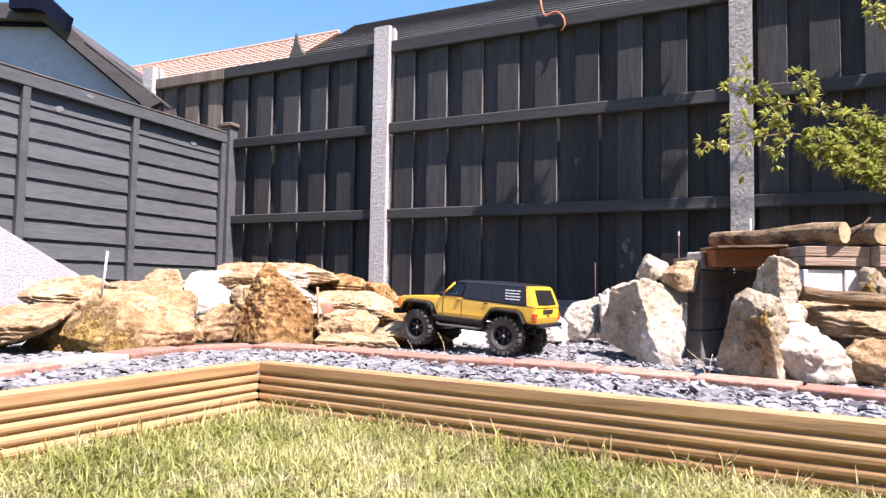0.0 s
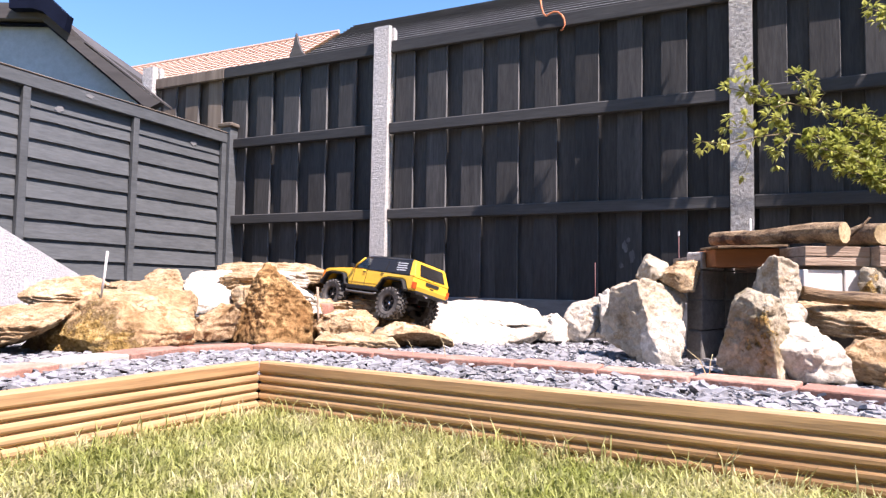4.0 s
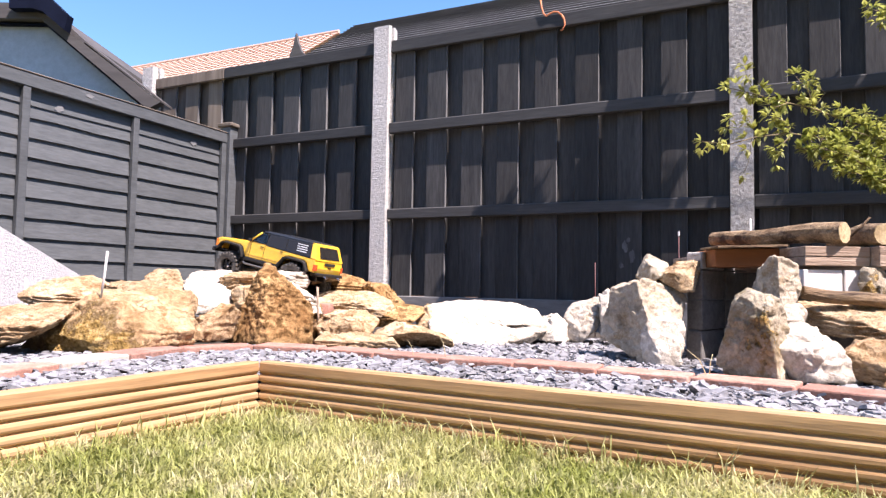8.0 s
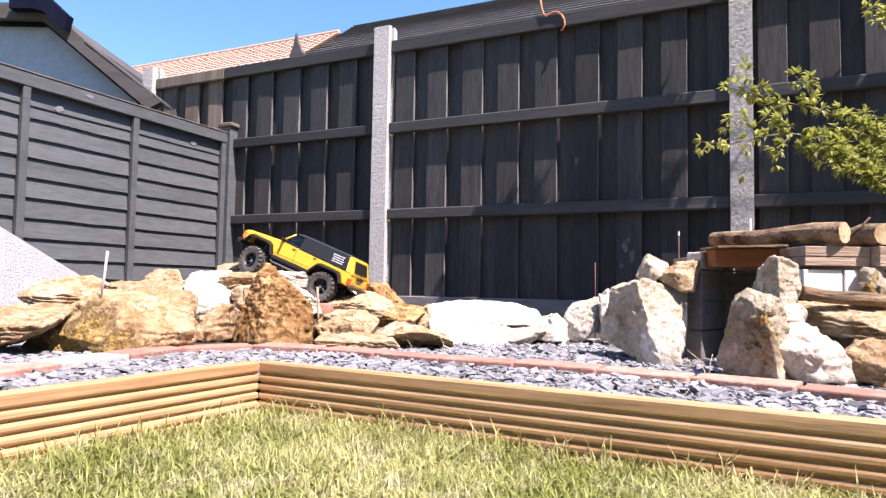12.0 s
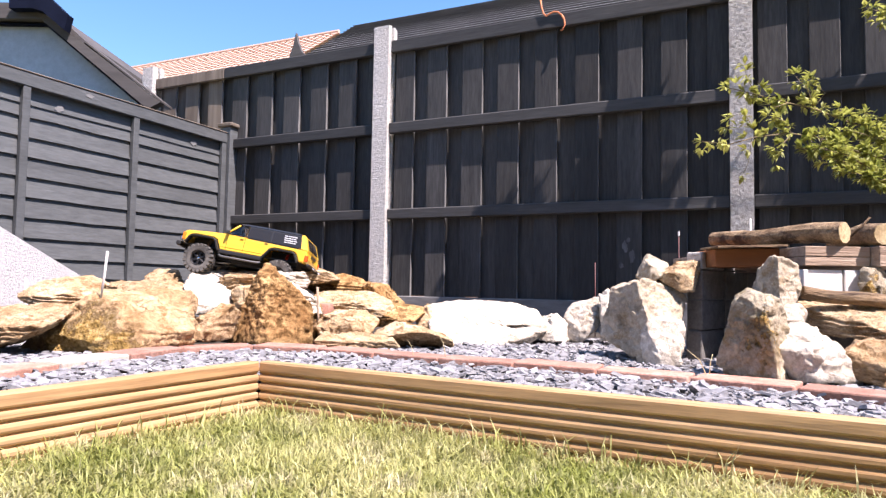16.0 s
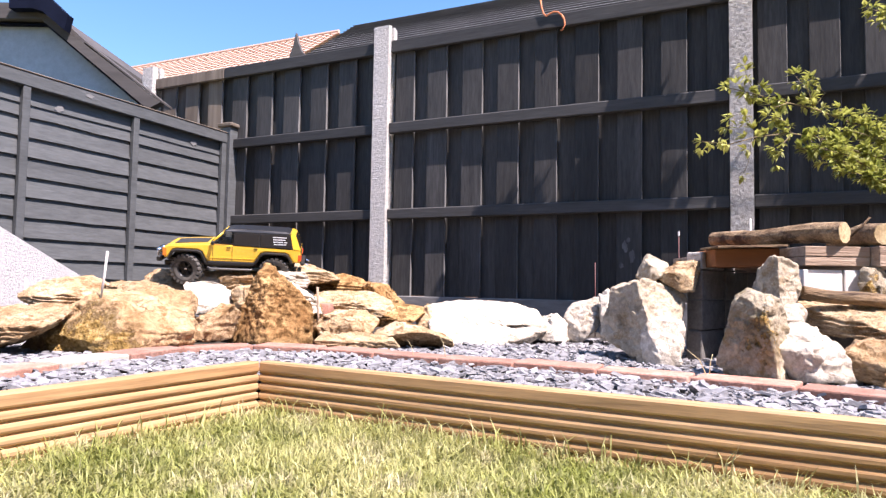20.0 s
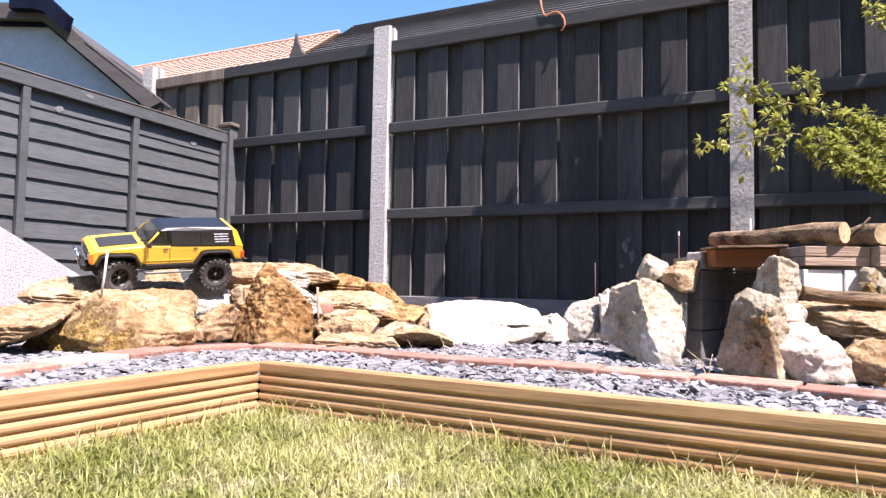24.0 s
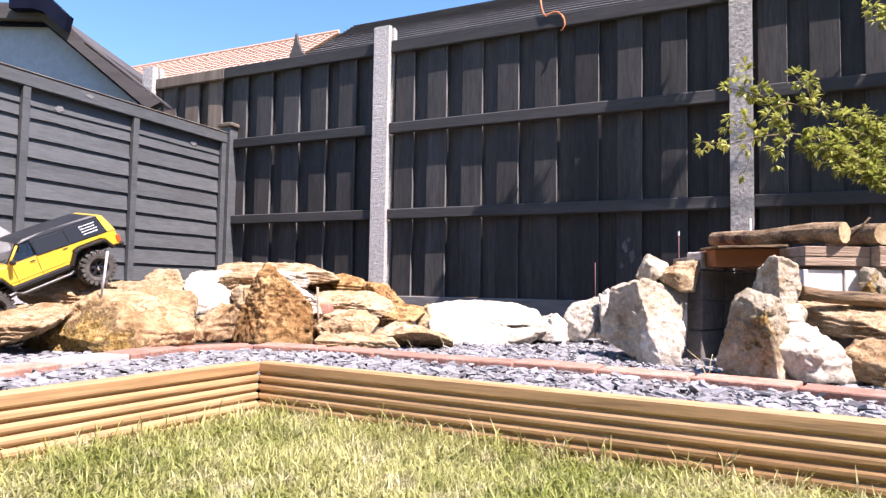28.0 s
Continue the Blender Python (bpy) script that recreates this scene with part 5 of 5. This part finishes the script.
    bmesh.ops.recalc_face_normals(bm, faces=bm.faces[:])
    return bm


def strip(points, width, y0, y1, side):
    """A band of that width below a line of (x, z) points, between two distances from the middle; a wheel-arch flare."""
    bm = bmesh.new()
    rings = []
    cx = sum(p[0] for p in points) / len(points)
    for x, z in points:
        d = Vector((cx - x, 0, -0.02 - z)).normalized() * width
        rings.append([bm.verts.new((x, side * y0, z)), bm.verts.new((x, side * y1, z - 0.002)), bm.verts.new((x + d.x * 0.7, side * y1, z + d.z * 0.7)),
                      bm.verts.new((x + d.x, side * (y1 - 0.004), z + d.z)), bm.verts.new((x + d.x, side * y0, z + d.z))])
    for r0, r1 in zip(rings, rings[1:]):
        for k in range(5):
            bm.faces.new((r0[k], r0[(k + 1) % 5], r1[(k + 1) % 5], r1[k]))
    bm.faces.new(rings[0])
    bm.faces.new(rings[-1])
    bmesh.ops.recalc_face_normals(bm, faces=bm.faces[:])
    return bm


def lathe(profile, seg=36, bm=None):
    """A body turned about the y axis from (y, radius) pairs."""
    bm = bm or bmesh.new()
    rings = [[bm.verts.new((r * math.cos(2 * math.pi * k / seg), y, r * math.sin(2 * math.pi * k / seg))) for k in range(seg)] for y, r in profile]
    for r0, r1 in zip(rings, rings[1:]):
        for k in range(seg):
            bm.faces.new((r0[k], r0[(k + 1) % seg], r1[(k + 1) % seg], r1[k]))
    return bm


TYRE_R = 0.058


def tyre_bm():
    bm = lathe([(-0.012, 0.027), (-0.020, 0.031), (-0.0225, 0.040), (-0.021, 0.048), (-0.016, 0.0525), (0.016, 0.0525), (0.021, 0.048), (0.0225, 0.040), (0.020, 0.031), (0.012, 0.027)], 40)
    # tread lugs: two staggered middle rows, and shoulder lugs that reach down the sidewalls
    for k in range(20):
        for y0, y1, off, r1 in ((-0.0245, -0.009, 0.0, 0.0580), (-0.008, 0.0, 0.5, 0.0585), (0.0, 0.008, 0.0, 0.0585), (0.009, 0.0245, 0.5, 0.0580)):
            a = (k + off) * 2 * math.pi / 20
            outer = abs(y0 + y1) > 0.02
            w = 0.0056 if outer else 0.0040
            c, s = math.cos(a), math.sin(a)
            vs = []
            for top in (0, 1):
                for y in (y0, y1):
                    edge = abs(y) > 0.02
                    r = r1 - 0.003 * edge if top else (0.0435 if edge else 0.050)
                    for t in (-w * (0.82 if top else 1.12), w * (0.82 if top else 1.12)):
                        vs.append(bm.verts.new((r * c - t * s, y * (0.95 if edge and not top else 1.0), r * s + t * c)))
            for f in ((4, 5, 7, 6), (0, 1, 5, 4), (2, 6, 7, 3), (0, 4, 6, 2), (1, 3, 7, 5)):
                bm.faces.new([vs[i] for i in f])
    bmesh.ops.recalc_face_normals(bm, faces=bm.faces[:])
    return bm


def rim_bm():
    bm = lathe([(-0.016, 0.0285), (0.016, 0.0290), (0.0185, 0.0275), (0.016, 0.0255), (0.004, 0.0235), (0.002, 0.010), (0.006, 0.008), (0.006, 0.0005)], 36)
    bmesh.ops.recalc_face_normals(bm, faces=bm.faces[:])
    return bm


def seat_bm():
    bm = box(-0.022, 0.022, -0.022, 0.022, 0.0, 0.014, 0.004, 2)
    box(-0.026, -0.014, -0.022, 0.022, 0.008, 0.066, 0.004, 2, bm=bm)
    return bm


def build_car():
    car = empty("model_car", pose(0, 0, 0), "yellow and black radio-controlled off-road car crawling over rocks", "model car")
    ARCH_F = [(0.086, 0.042), (0.104, 0.078), (0.118, 0.084), (0.190, 0.085), (0.206, 0.080), (0.222, 0.052)]
    ARCH_R = [(-0.222, 0.050), (-0.206, 0.078), (-0.194, 0.084), (-0.122, 0.085), (-0.106, 0.080), (-0.080, 0.042)]
    low = [(-0.248, 0.048)] + ARCH_R + ARCH_F + [(0.233, 0.050), (0.238, 0.072), (0.235, 0.090), (0.222, 0.0965), (0.150, 0.103), (0.073, 0.108), (-0.246, 0.100), (-0.252, 0.066)]
    body = part("body", shell(low), M_YELLOW, car, "glossy yellow lower body shell")
    # upper shell with the roof
    top = [(-0.006, 0.104), (-0.230, 0.098), (-0.2148, 0.1528), (-0.006, 0.1528)]
    part("cabin", shell(top, 0.0005, 0.0, 3), M_ROOF, car, "black rear cabin")
    roof = [(-0.2148, 0.1532), (-0.2140, 0.1555), (-0.195, 0.1615), (-0.06, 0.1640), (0.008, 0.1615), (0.028, 0.1560), (0.027, 0.1532)]
    part("roof", shell(roof, 0.0, 0.002, 2), M_ROOF, car, "glossy black roof")
    part("dashboard", box(0.045, 0.070, -0.080, 0.080, 0.104, 0.114, 0.004, 2), M_PLASTIC, car, "black dashboard")
    part("cabin_floor", box(-0.005, 0.068, -0.086, 0.086, 0.1045, 0.1095), M_PLASTIC, car, "black inner tray")
    part("steering_wheel", tube([(0.036 - 0.006 * math.sin(k * math.pi / 8), 0.040 + 0.014 * math.cos(k * math.pi / 8), 0.124 + 0.013 * math.sin(k * math.pi / 8)) for k in range(17)], 0.0016, 6), M_PLASTIC, car, "black steering wheel")
    rear = [(-0.249, 0.096), (-0.2195, 0.097), (-0.2085, 0.148), (-0.2075, 0.1570), (-0.219, 0.1570), (-0.228, 0.151)]
    tail = part("tailgate", shell(rear, -0.0006, 0.003, 2), M_YELLOW, car, "yellow tailgate frame")
    # rear window, handle and plate panel
    def on_tail(name, y0, y1, z0, z1, material, lift, lab=""):
        bm = bmesh.new()
        def fx(z):
            return -0.2505 + (0.0235 * (z - 0.096) / 0.056 if z > 0.096 else 0.0) - lift
        q = [bm.verts.new((fx(z), y, z)) for y, z in ((y0, z0), (y1, z0), (y1 * (0.92 if z1 > 0.12 else 1), z1), (y0 * (0.92 if z1 > 0.12 else 1), z1))]
        f = bm.faces.new(q)
        r = bmesh.ops.extrude_face_region(bm, geom=[f])
        bmesh.ops.translate(bm, vec=(0.003, 0, 0), verts=[g for g in r["geom"] if isinstance(g, bmesh.types.BMVert)])
        bmesh.ops.recalc_face_normals(bm, faces=bm.faces[:])
        return part(name, bm, material, tail, lab)
    on_tail("rear_window", -0.066, 0.066, 0.104, 0.147, M_GLASS, 0.0012, "dark tinted rear window")
    on_tail("plate_panel", -0.034, 0.034, 0.079, 0.090, M_GREYDECAL, 0.0022, "dark blank number panel")
    on_tail("tail_handle", -0.010, 0.010, 0.069, 0.073, M_PLASTIC, 0.0022, "black handle")
    part("rear_wiper", tube([(-0.2545, 0.0, 0.098), (-0.252, 0.020, 0.104), (-0.247, 0.036, 0.113)], 0.0011, 5), M_PLASTIC, tail)
    # side windows, doors, decals
    for side in (1, -1):
        for nm, o in (("front_window", [(0.064, 0.109), (0.0, 0.107), (-0.004, 0.149), (0.024, 0.1495)]),
                      ("rear_side_window", [(-0.006, 0.107), (-0.098, 0.1045), (-0.096, 0.1485), (-0.010, 0.149)]),
                      ("cargo_window", [(-0.104, 0.1045), (-0.219, 0.102), (-0.2085, 0.147), (-0.102, 0.1485)])):
            if side < 0:
                o = o[::-1]
            w = part(nm, side_panel_bm(o, side, 0.0012), M_CLEAR if nm == "front_window" else M_GLASS, car, "dark tinted side window")
            if nm == "cargo_window":
                for r in range(4):
                    z = 0.1395 - r * 0.0085
                    x1 = -0.146 - 0.0015 * r
                    bars = bmesh.new()
                    for x0, xe in ((x1, x1 - 0.013), (x1 - 0.0155, x1 - 0.035), (x1 - 0.037, x1 - 0.050 + 0.004 * (r % 2))):
                        b = side_panel_bm([(x0, z), (xe, z - 0.0002), (xe, z + 0.0030), (x0, z + 0.0032)][::side], side, 0.0026, 0.001)
                        me = bpy.data.meshes.new("tmp")
                        b.to_mesh(me)
                        b.free()
                        bars.from_mesh(me)
                        bpy.data.meshes.remove(me)
                    part("decal_bar", bars, M_DECAL, w, "white decal line")
        # yellow front pillar
        p = tube([(0.075, side * 0.0925, 0.106), (0.0315, side * 0.0815, 0.1505)], 0.0034, 8)
        part("front_pillar", p, M_YELLOW, car, smooth=True)
        for x in (0.066, -0.002):
            part("door_line", side_panel_bm([(x, 0.048), (x - 0.0014, 0.048), (x - 0.0014, 0.105), (x, 0.105)][::side], side, 0.0006, 0.001), M_PLASTIC, car, "dark door gap")
        for x in (0.010, -0.086):
            part("door_handle", box(x - 0.007, x + 0.007, side * 0.0925 - 0.002, side * 0.0925 + 0.002, 0.0945, 0.0972, 0.0008), M_PLASTIC, car, "black door handle")
        part("crease", side_panel_bm([(0.085, 0.0555), (-0.078, 0.0555), (-0.078, 0.0575), (0.085, 0.0575)][::side], side, 0.0012, 0.0015), M_YELLOW, car)
        part("door_mirror", box(-0.004, 0.006, -0.009, 0.009, -0.006, 0.007, 0.002, 2), M_PLASTIC, car, "black door mirror", m=pose(0.064, side * 0.104, 0.112, 0, 0, side * 12))
        # rocker, flares, lights
        part("rocker_panel", box(-0.086, 0.092, side * 0.086 - 0.009, side * 0.086 + 0.009, 0.029, 0.0435, 0.003, 2), M_PLASTIC, car, "black rocker panel")
        part("rock_slider", tube([(0.082, side * 0.097, 0.022), (0.070, side * 0.103, 0.017), (-0.07, side * 0.103, 0.017), (-0.082, side * 0.097, 0.022)], 0.004, 8), M_WORNSTEEL, car, "dull worn-steel tubular rock slider", smooth=True)
        part("front_flare", strip(ARCH_F, 0.009, 0.088, 0.108, side), M_PLASTIC, car, "black plastic wheel-arch flare")
        part("rear_flare", strip(ARCH_R, 0.009, 0.088, 0.108, side), M_PLASTIC, car, "black plastic wheel-arch flare")
        part("tail_light", box(-0.2535, -0.241, side * 0.0875 - 0.007, side * 0.0875 + 0.007, 0.056, 0.079, 0.0015, 2), M_REDLENS, car, "red and amber tail light")
        part("indicator", box(0.226, 0.2395, side * 0.0885 - 0.0058, side * 0.0885 + 0.0058, 0.058, 0.086, 0.0015, 2), M_AMBER, car, "amber corner indicator")
        part("headlight", box(0.234, 0.2405, side * 0.068 - 0.012, side * 0.068 + 0.012, 0.064, 0.083, 0.002, 2), M_CHROME, car, "clear square headlight")
        part("spot_lamp", lathe([(-0.008, 0.002), (-0.006, 0.011), (0.004, 0.0125), (0.006, 0.0115), (0.007, 0.0005)], 20), M_CHROME, car, "round chrome spot lamp",
                    m=pose(0.262, side * 0.030, 0.064, 0, 0, -90), smooth=True)
        part("chassis_rail", box(-0.225, 0.245, side * 0.030 - 0.006, side * 0.030 + 0.006, 0.012, 0.030, 0.002), M_PLASTIC, car, "black chassis rail")
        for x in (0.155, -0.155):
            part("shock_absorber", tube([(x - 0.012, side * 0.052, 0.078), (x, side * 0.055, 0.004)], 0.006, 8), M_RUST if x < 0 else M_STEEL, car, "coil-over shock absorber", smooth=True)
        part("front_seat", seat_bm(), M_PLASTIC, car, "black seat", m=pose(0.018, side * 0.040, 0.080))
    part("grille", box(0.234, 0.2405, -0.052, 0.052, 0.062, 0.084, 0.002), M_PLASTIC, car, "black slotted grille")
    bm = bmesh.new()
    rows = [[bm.verts.new((x, y, z + dz)) for y in (-0.056, 0.056)] for dz in (0.0016, -0.001) for x, z in ((0.205, 0.0983), (0.150, 0.1032), (0.090, 0.1071))]
    for a in (0, 1):
        bm.faces.new((rows[a][0], rows[a][1], rows[a + 1][1], rows[a + 1][0]))
    for a, b in ((0, 3), (2, 5)):
        bm.faces.new((rows[a][0], rows[a][1], rows[b][1], rows[b][0]))
    bmesh.ops.recalc_face_normals(bm, faces=bm.faces[:])
    part("bonnet_decal", bm, M_GREYDECAL, car, "dark matt bonnet panel")
    # windscreen
    bm = bmesh.new()
    q = [bm.verts.new(v) for v in ((0.0735, 0.084, 0.1085), (0.0735, -0.084, 0.1085), (0.0305, -0.074, 0.1555), (0.0305, 0.074, 0.1555))]
    f = bm.faces.new(q)
    r = bmesh.ops.extrude_face_region(bm, geom=[f])
    bmesh.ops.translate(bm, vec=(0.0022, 0, 0.0018), verts=[g for g in r["geom"] if isinstance(g, bmesh.types.BMVert)])
    bmesh.ops.recalc_face_normals(bm, faces=bm.faces[:])
    part("windscreen", bm, M_CLEAR, car, "tinted windscreen")
    for y in (0.030, -0.030):
        part("wiper", tube([(0.079, y, 0.110), (0.066, y + 0.035, 0.121)], 0.0012, 5), M_PLASTIC, car, "black wiper")
    part("interior_floor", box(-0.24, 0.22, -0.080, 0.080, 0.046, 0.050), M_PLASTIC, car, "black inner floor")
    for x in (0.155, -0.155):
        part("wheel_well", box(x - 0.052, x + 0.052, -0.052, 0.052, 0.030, 0.078), M_PLASTIC, car, "black inner wheel well")
    part("skid_plate", box(-0.06, 0.06, -0.034, 0.034, 0.002, 0.030, 0.006, 2), M_PLASTIC, car, "black gearbox skid plate")
    # bumpers
    fb = part("front_bumper", box(0.243, 0.262, -0.086, 0.086, 0.034, 0.052, 0.004, 2), M_PLASTIC, car, "black front bumper")
    part("bull_bar", tube([(0.262, 0.048, 0.045), (0.268, 0.046, 0.074), (0.268, -0.046, 0.074), (0.262, -0.048, 0.045)], 0.003, 8), M_CHROME, fb, "bright steel bull bar", smooth=True)
    part("winch", lathe([(-0.022, 0.001), (-0.022, 0.010), (0.022, 0.010), (0.022, 0.001)], 16), M_STEEL, fb, "steel winch drum", m=pose(0.258, 0, 0.058), smooth=True)
    rb = part("rear_bumper", box(-0.265, -0.250, -0.086, 0.086, 0.038, 0.050, 0.004, 2), M_PLASTIC, car, "black rear bumper")
    for y in (0.045, -0.045):
        part("shackle", tube([(-0.268, y - 0.005, 0.040), (-0.277, y - 0.005, 0.036), (-0.280, y, 0.034), (-0.277, y + 0.005, 0.036), (-0.268, y + 0.005, 0.040)], 0.002, 6), M_CHROME, rb, "bright tow shackle")
    wheels = {}
    tyre, rim, spoke = None, None, None
    for key, x, side in (("fl", 0.155, 1), ("fr", 0.155, -1), ("rl", -0.155, 1), ("rr", -0.155, -1)):
        w = part("wheel", rim_bm() if rim is None else rim, M_RIM, car, "dark six-spoke rim with chunky tyre")
        if rim is None:
            rim = w.data
        t = part("tyre", tyre_bm() if tyre is None else tyre, M_TYRE, w, "dusty black knobbly tyre")
        if tyre is None:
            tyre = t.data
        for k in range(6):
            if spoke is None:
                spoke = bpy.data.meshes.new("spoke")
                b = box(-0.0042, 0.0042, 0.003, 0.011, 0.007, 0.0262, 0.001)
                b.to_mesh(spoke)
                b.free()
                spoke.materials.append(M_RIM)
            part("spoke", spoke, None, w, m=Matrix.Rotation(k * math.pi / 3, 4, "Y"))
        part("hub_nut", lathe([(0.005, 0.0055), (0.011, 0.005), (0.012, 0.0005)], 8), M_CHROME, w, "bright hub nut")
        wheels[key] = (w, x, side)
    axles = {}
    for key, x in (("f", 0.155), ("r", -0.155)):
        a = part("axle", lathe([(-0.078, 0.004), (-0.070, 0.0085), (-0.02, 0.0075), (-0.014, 0.017), (0.014, 0.017), (0.02, 0.0075), (0.070, 0.0085), (0.078, 0.004)], 14), M_PLASTIC, car, "black axle housing", smooth=True)
        axles[key] = (a, x)
    for side in (0.028, -0.028):
        for x0, x1 in ((0.035, 0.145), (-0.035, -0.145)):
            part("suspension_link", tube([(x0, side, 0.008), (x1, side * 1.4, -0.006)], 0.0035, 8), M_STEEL, car, "steel suspension link", smooth=True)
    return car, wheels, axles


CAR, WHEELS, AXLES = build_car()

slate(), lawn(), brick_edging()


# ---- what moves ----
def motions():
    # seconds, place, turn, and how far the near front and rear wheels hang below (-) or above (+) their rest
    rows = [
    (0.0, 0.103, 2.100, 0.175, -0.1, -3.4, 148.0, -0.001, 0.006),
    (0.5, 0.065, 2.156, 0.193, 8.0, -10.7, 144.7, -0.004, 0.000),
    (1.0, -0.025, 2.242, 0.206, 4.8, -16.4, 144.9, -0.002, 0.003),
    (1.5, -0.079, 2.260, 0.218, -0.8, -20.3, 139.5, -0.005, 0.008),
    (2.0, -0.097, 2.268, 0.230, -0.2, -19.1, 138.9, -0.003, -0.006),
    (2.5, -0.123, 2.325, 0.245, 4.4, -16.3, 140.8, -0.006, 0.005),
    (3.0, -0.190, 2.388, 0.255, 10.6, -11.2, 140.4, -0.012, 0.002),
    (3.5, -0.227, 2.426, 0.250, 15.1, -6.5, 139.3, -0.008, -0.005),
    (5.5, -0.321, 2.468, 0.286, 1.6, -1.7, 138.7, 0.012, -0.010),
    (6.0, -0.395, 2.526, 0.312, 3.1, -5.4, 144.1, 0.002, -0.007),
    (6.5, -0.436, 2.540, 0.316, 2.3, -9.9, 142.4, 0.000, -0.005),
    (7.0, -0.519, 2.623, 0.350, 10.3, -25.0, 152.9, -0.015, -0.002),
    (7.5, -0.582, 2.636, 0.366, 11.2, -24.6, 152.6, -0.011, -0.009),
    (8.0, -0.678, 2.612, 0.357, 2.2, -11.8, 156.2, -0.011, 0.009),
    (8.5, -0.704, 2.599, 0.364, 2.9, -9.8, 153.6, -0.013, -0.002),
    (9.2, -0.705, 2.604, 0.359, 0.6, -9.9, 154.6, -0.005, 0.007),
    (10.0, -0.667, 2.592, 0.353, 1.7, -14.8, 158.1, -0.005, 0.012),
    (11.0, -0.618, 2.570, 0.348, 4.3, -18.9, 158.8, -0.013, 0.011),
    (11.7, -0.597, 2.563, 0.347, 7.2, -20.0, 161.1, -0.009, 0.011),
    (12.5, -0.550, 2.584, 0.339, 7.0, -22.9, 167.3, -0.014, 0.000),
    (14.5, -0.638, 2.568, 0.360, 7.8, -14.5, 170.7, -0.004, -0.011),
    (15.0, -0.696, 2.546, 0.351, 9.6, -11.8, 172.9, 0.002, -0.012),
    (15.5, -0.724, 2.531, 0.358, 10.7, -11.3, 175.9, -0.004, -0.007),
    (16.2, -0.781, 2.539, 0.374, 7.9, -8.4, 176.2, -0.005, -0.016),
    (17.0, -0.812, 2.480, 0.385, -1.4, -4.4, 177.1, -0.007, -0.009),
    (18.0, -0.892, 2.435, 0.394, -5.7, 2.1, 182.8, -0.005, 0.002),
    (19.0, -0.889, 2.434, 0.391, -6.9, 2.6, 182.3, 0.000, 0.005),
    (19.6, -0.815, 2.496, 0.370, -12.4, -1.3, 191.6, 0.009, 0.000),
    (20.0, -0.802, 2.501, 0.369, -12.2, -1.1, 190.7, 0.010, 0.009),
    (20.7, -0.853, 2.474, 0.381, -9.0, -0.8, 195.5, 0.005, -0.012),
    (20.8, -0.900, 2.470, 0.394, -8.8, 3.4, 196.4, 0.005, -0.003),
    (21.0, -0.963, 2.460, 0.385, -7.7, 9.1, 202.9, 0.000, -0.002),
    (21.4, -0.982, 2.464, 0.387, -8.0, 9.3, 200.3, 0.002, 0.002),
    (21.5, -0.981, 2.458, 0.391, -7.8, 8.5, 200.0, -0.003, -0.002),
    (23.5, -0.811, 2.409, 0.371, -13.4, 2.1, 215.3, 0.008, 0.000),
    (24.0, -0.980, 2.275, 0.363, -18.6, 4.9, 214.7, 0.006, -0.002),
    (24.5, -0.984, 2.289, 0.363, -17.5, 5.3, 214.1, 0.003, -0.000),
    (25.0, -1.007, 2.256, 0.359, -14.8, 2.4, 215.4, 0.008, -0.005),
    (25.5, -1.061, 2.216, 0.357, -8.8, 6.9, 220.2, 0.005, -0.002),
    (26.0, -1.098, 2.185, 0.355, -6.7, 8.3, 223.9, 0.000, 0.000),
    (26.5, -1.105, 2.163, 0.354, -7.9, 9.1, 226.3, 0.002, 0.006),
    (27.0, -1.140, 2.061, 0.318, -13.4, 12.6, 229.1, 0.004, -0.007),
    (27.5, -1.167, 2.048, 0.314, -7.8, 16.1, 230.9, 0.001, 0.001),
    (28.0, -1.264, 2.025, 0.297, -6.3, 25.4, 230.5, 0.000, 0.001),
    ]
    walk(CAR, [(t, pose(x, y, z, rx, ry, rz)) for t, x, y, z, rx, ry, rz, f, r in rows])
    steer = [(0, -4), (1.0, -6), (3.0, 0), (8.0, 0), (9.0, -8), (10.0, -20), (11.7, -24), (12.5, -4), (17.0, 0), (18.0, 14), (19.0, -20), (20.0, -16), (20.7, 0), (21.5, 8), (23.5, 6),
             (24.0, 18), (28.0, 16)]
    times = [r[0] for r in rows]

    def lerp(ts, vs, t):
        return float(np.interp(t, ts, vs))
    steps = [i * 0.25 for i in range(113)]
    spin, last, keys = 0.0, None, {k: [] for k in (*WHEELS, *AXLES)}
    for t in steps:
        c = [lerp(times, [r[i] for r in rows], t) for i in range(1, 9)]
        p = Vector(c[:3])
        ahead = pose(0, 0, 0, *c[3:6]) @ Vector((1, 0, 0))
        if last is not None:
            spin += (p - last).dot(ahead) / TYRE_R
        last = p
        lean = {"f": c[6], "r": c[7]}
        for k, (w, x, side) in WHEELS.items():
            turn = lerp([s[0] for s in steer], [s[1] for s in steer], t) if x > 0 else 0.0
            m = pose(x, side * 0.083, lean[k[0]] * side, 0, 0, turn) @ Matrix.Rotation(spin, 4, "Y")
            if side < 0:
                m = m @ pose(0, 0, 0, 0, 0, 180)
            keys[k].append((t, m))
        for k, (a, x) in AXLES.items():
            keys[k].append((t, pose(x, 0, 0, math.degrees(math.atan2(lean[k], 0.083)))))
    for k, (w, x, side) in WHEELS.items():
        walk(w, keys[k])
    for k, (a, x) in AXLES.items():
        walk(a, keys[k])


motions()
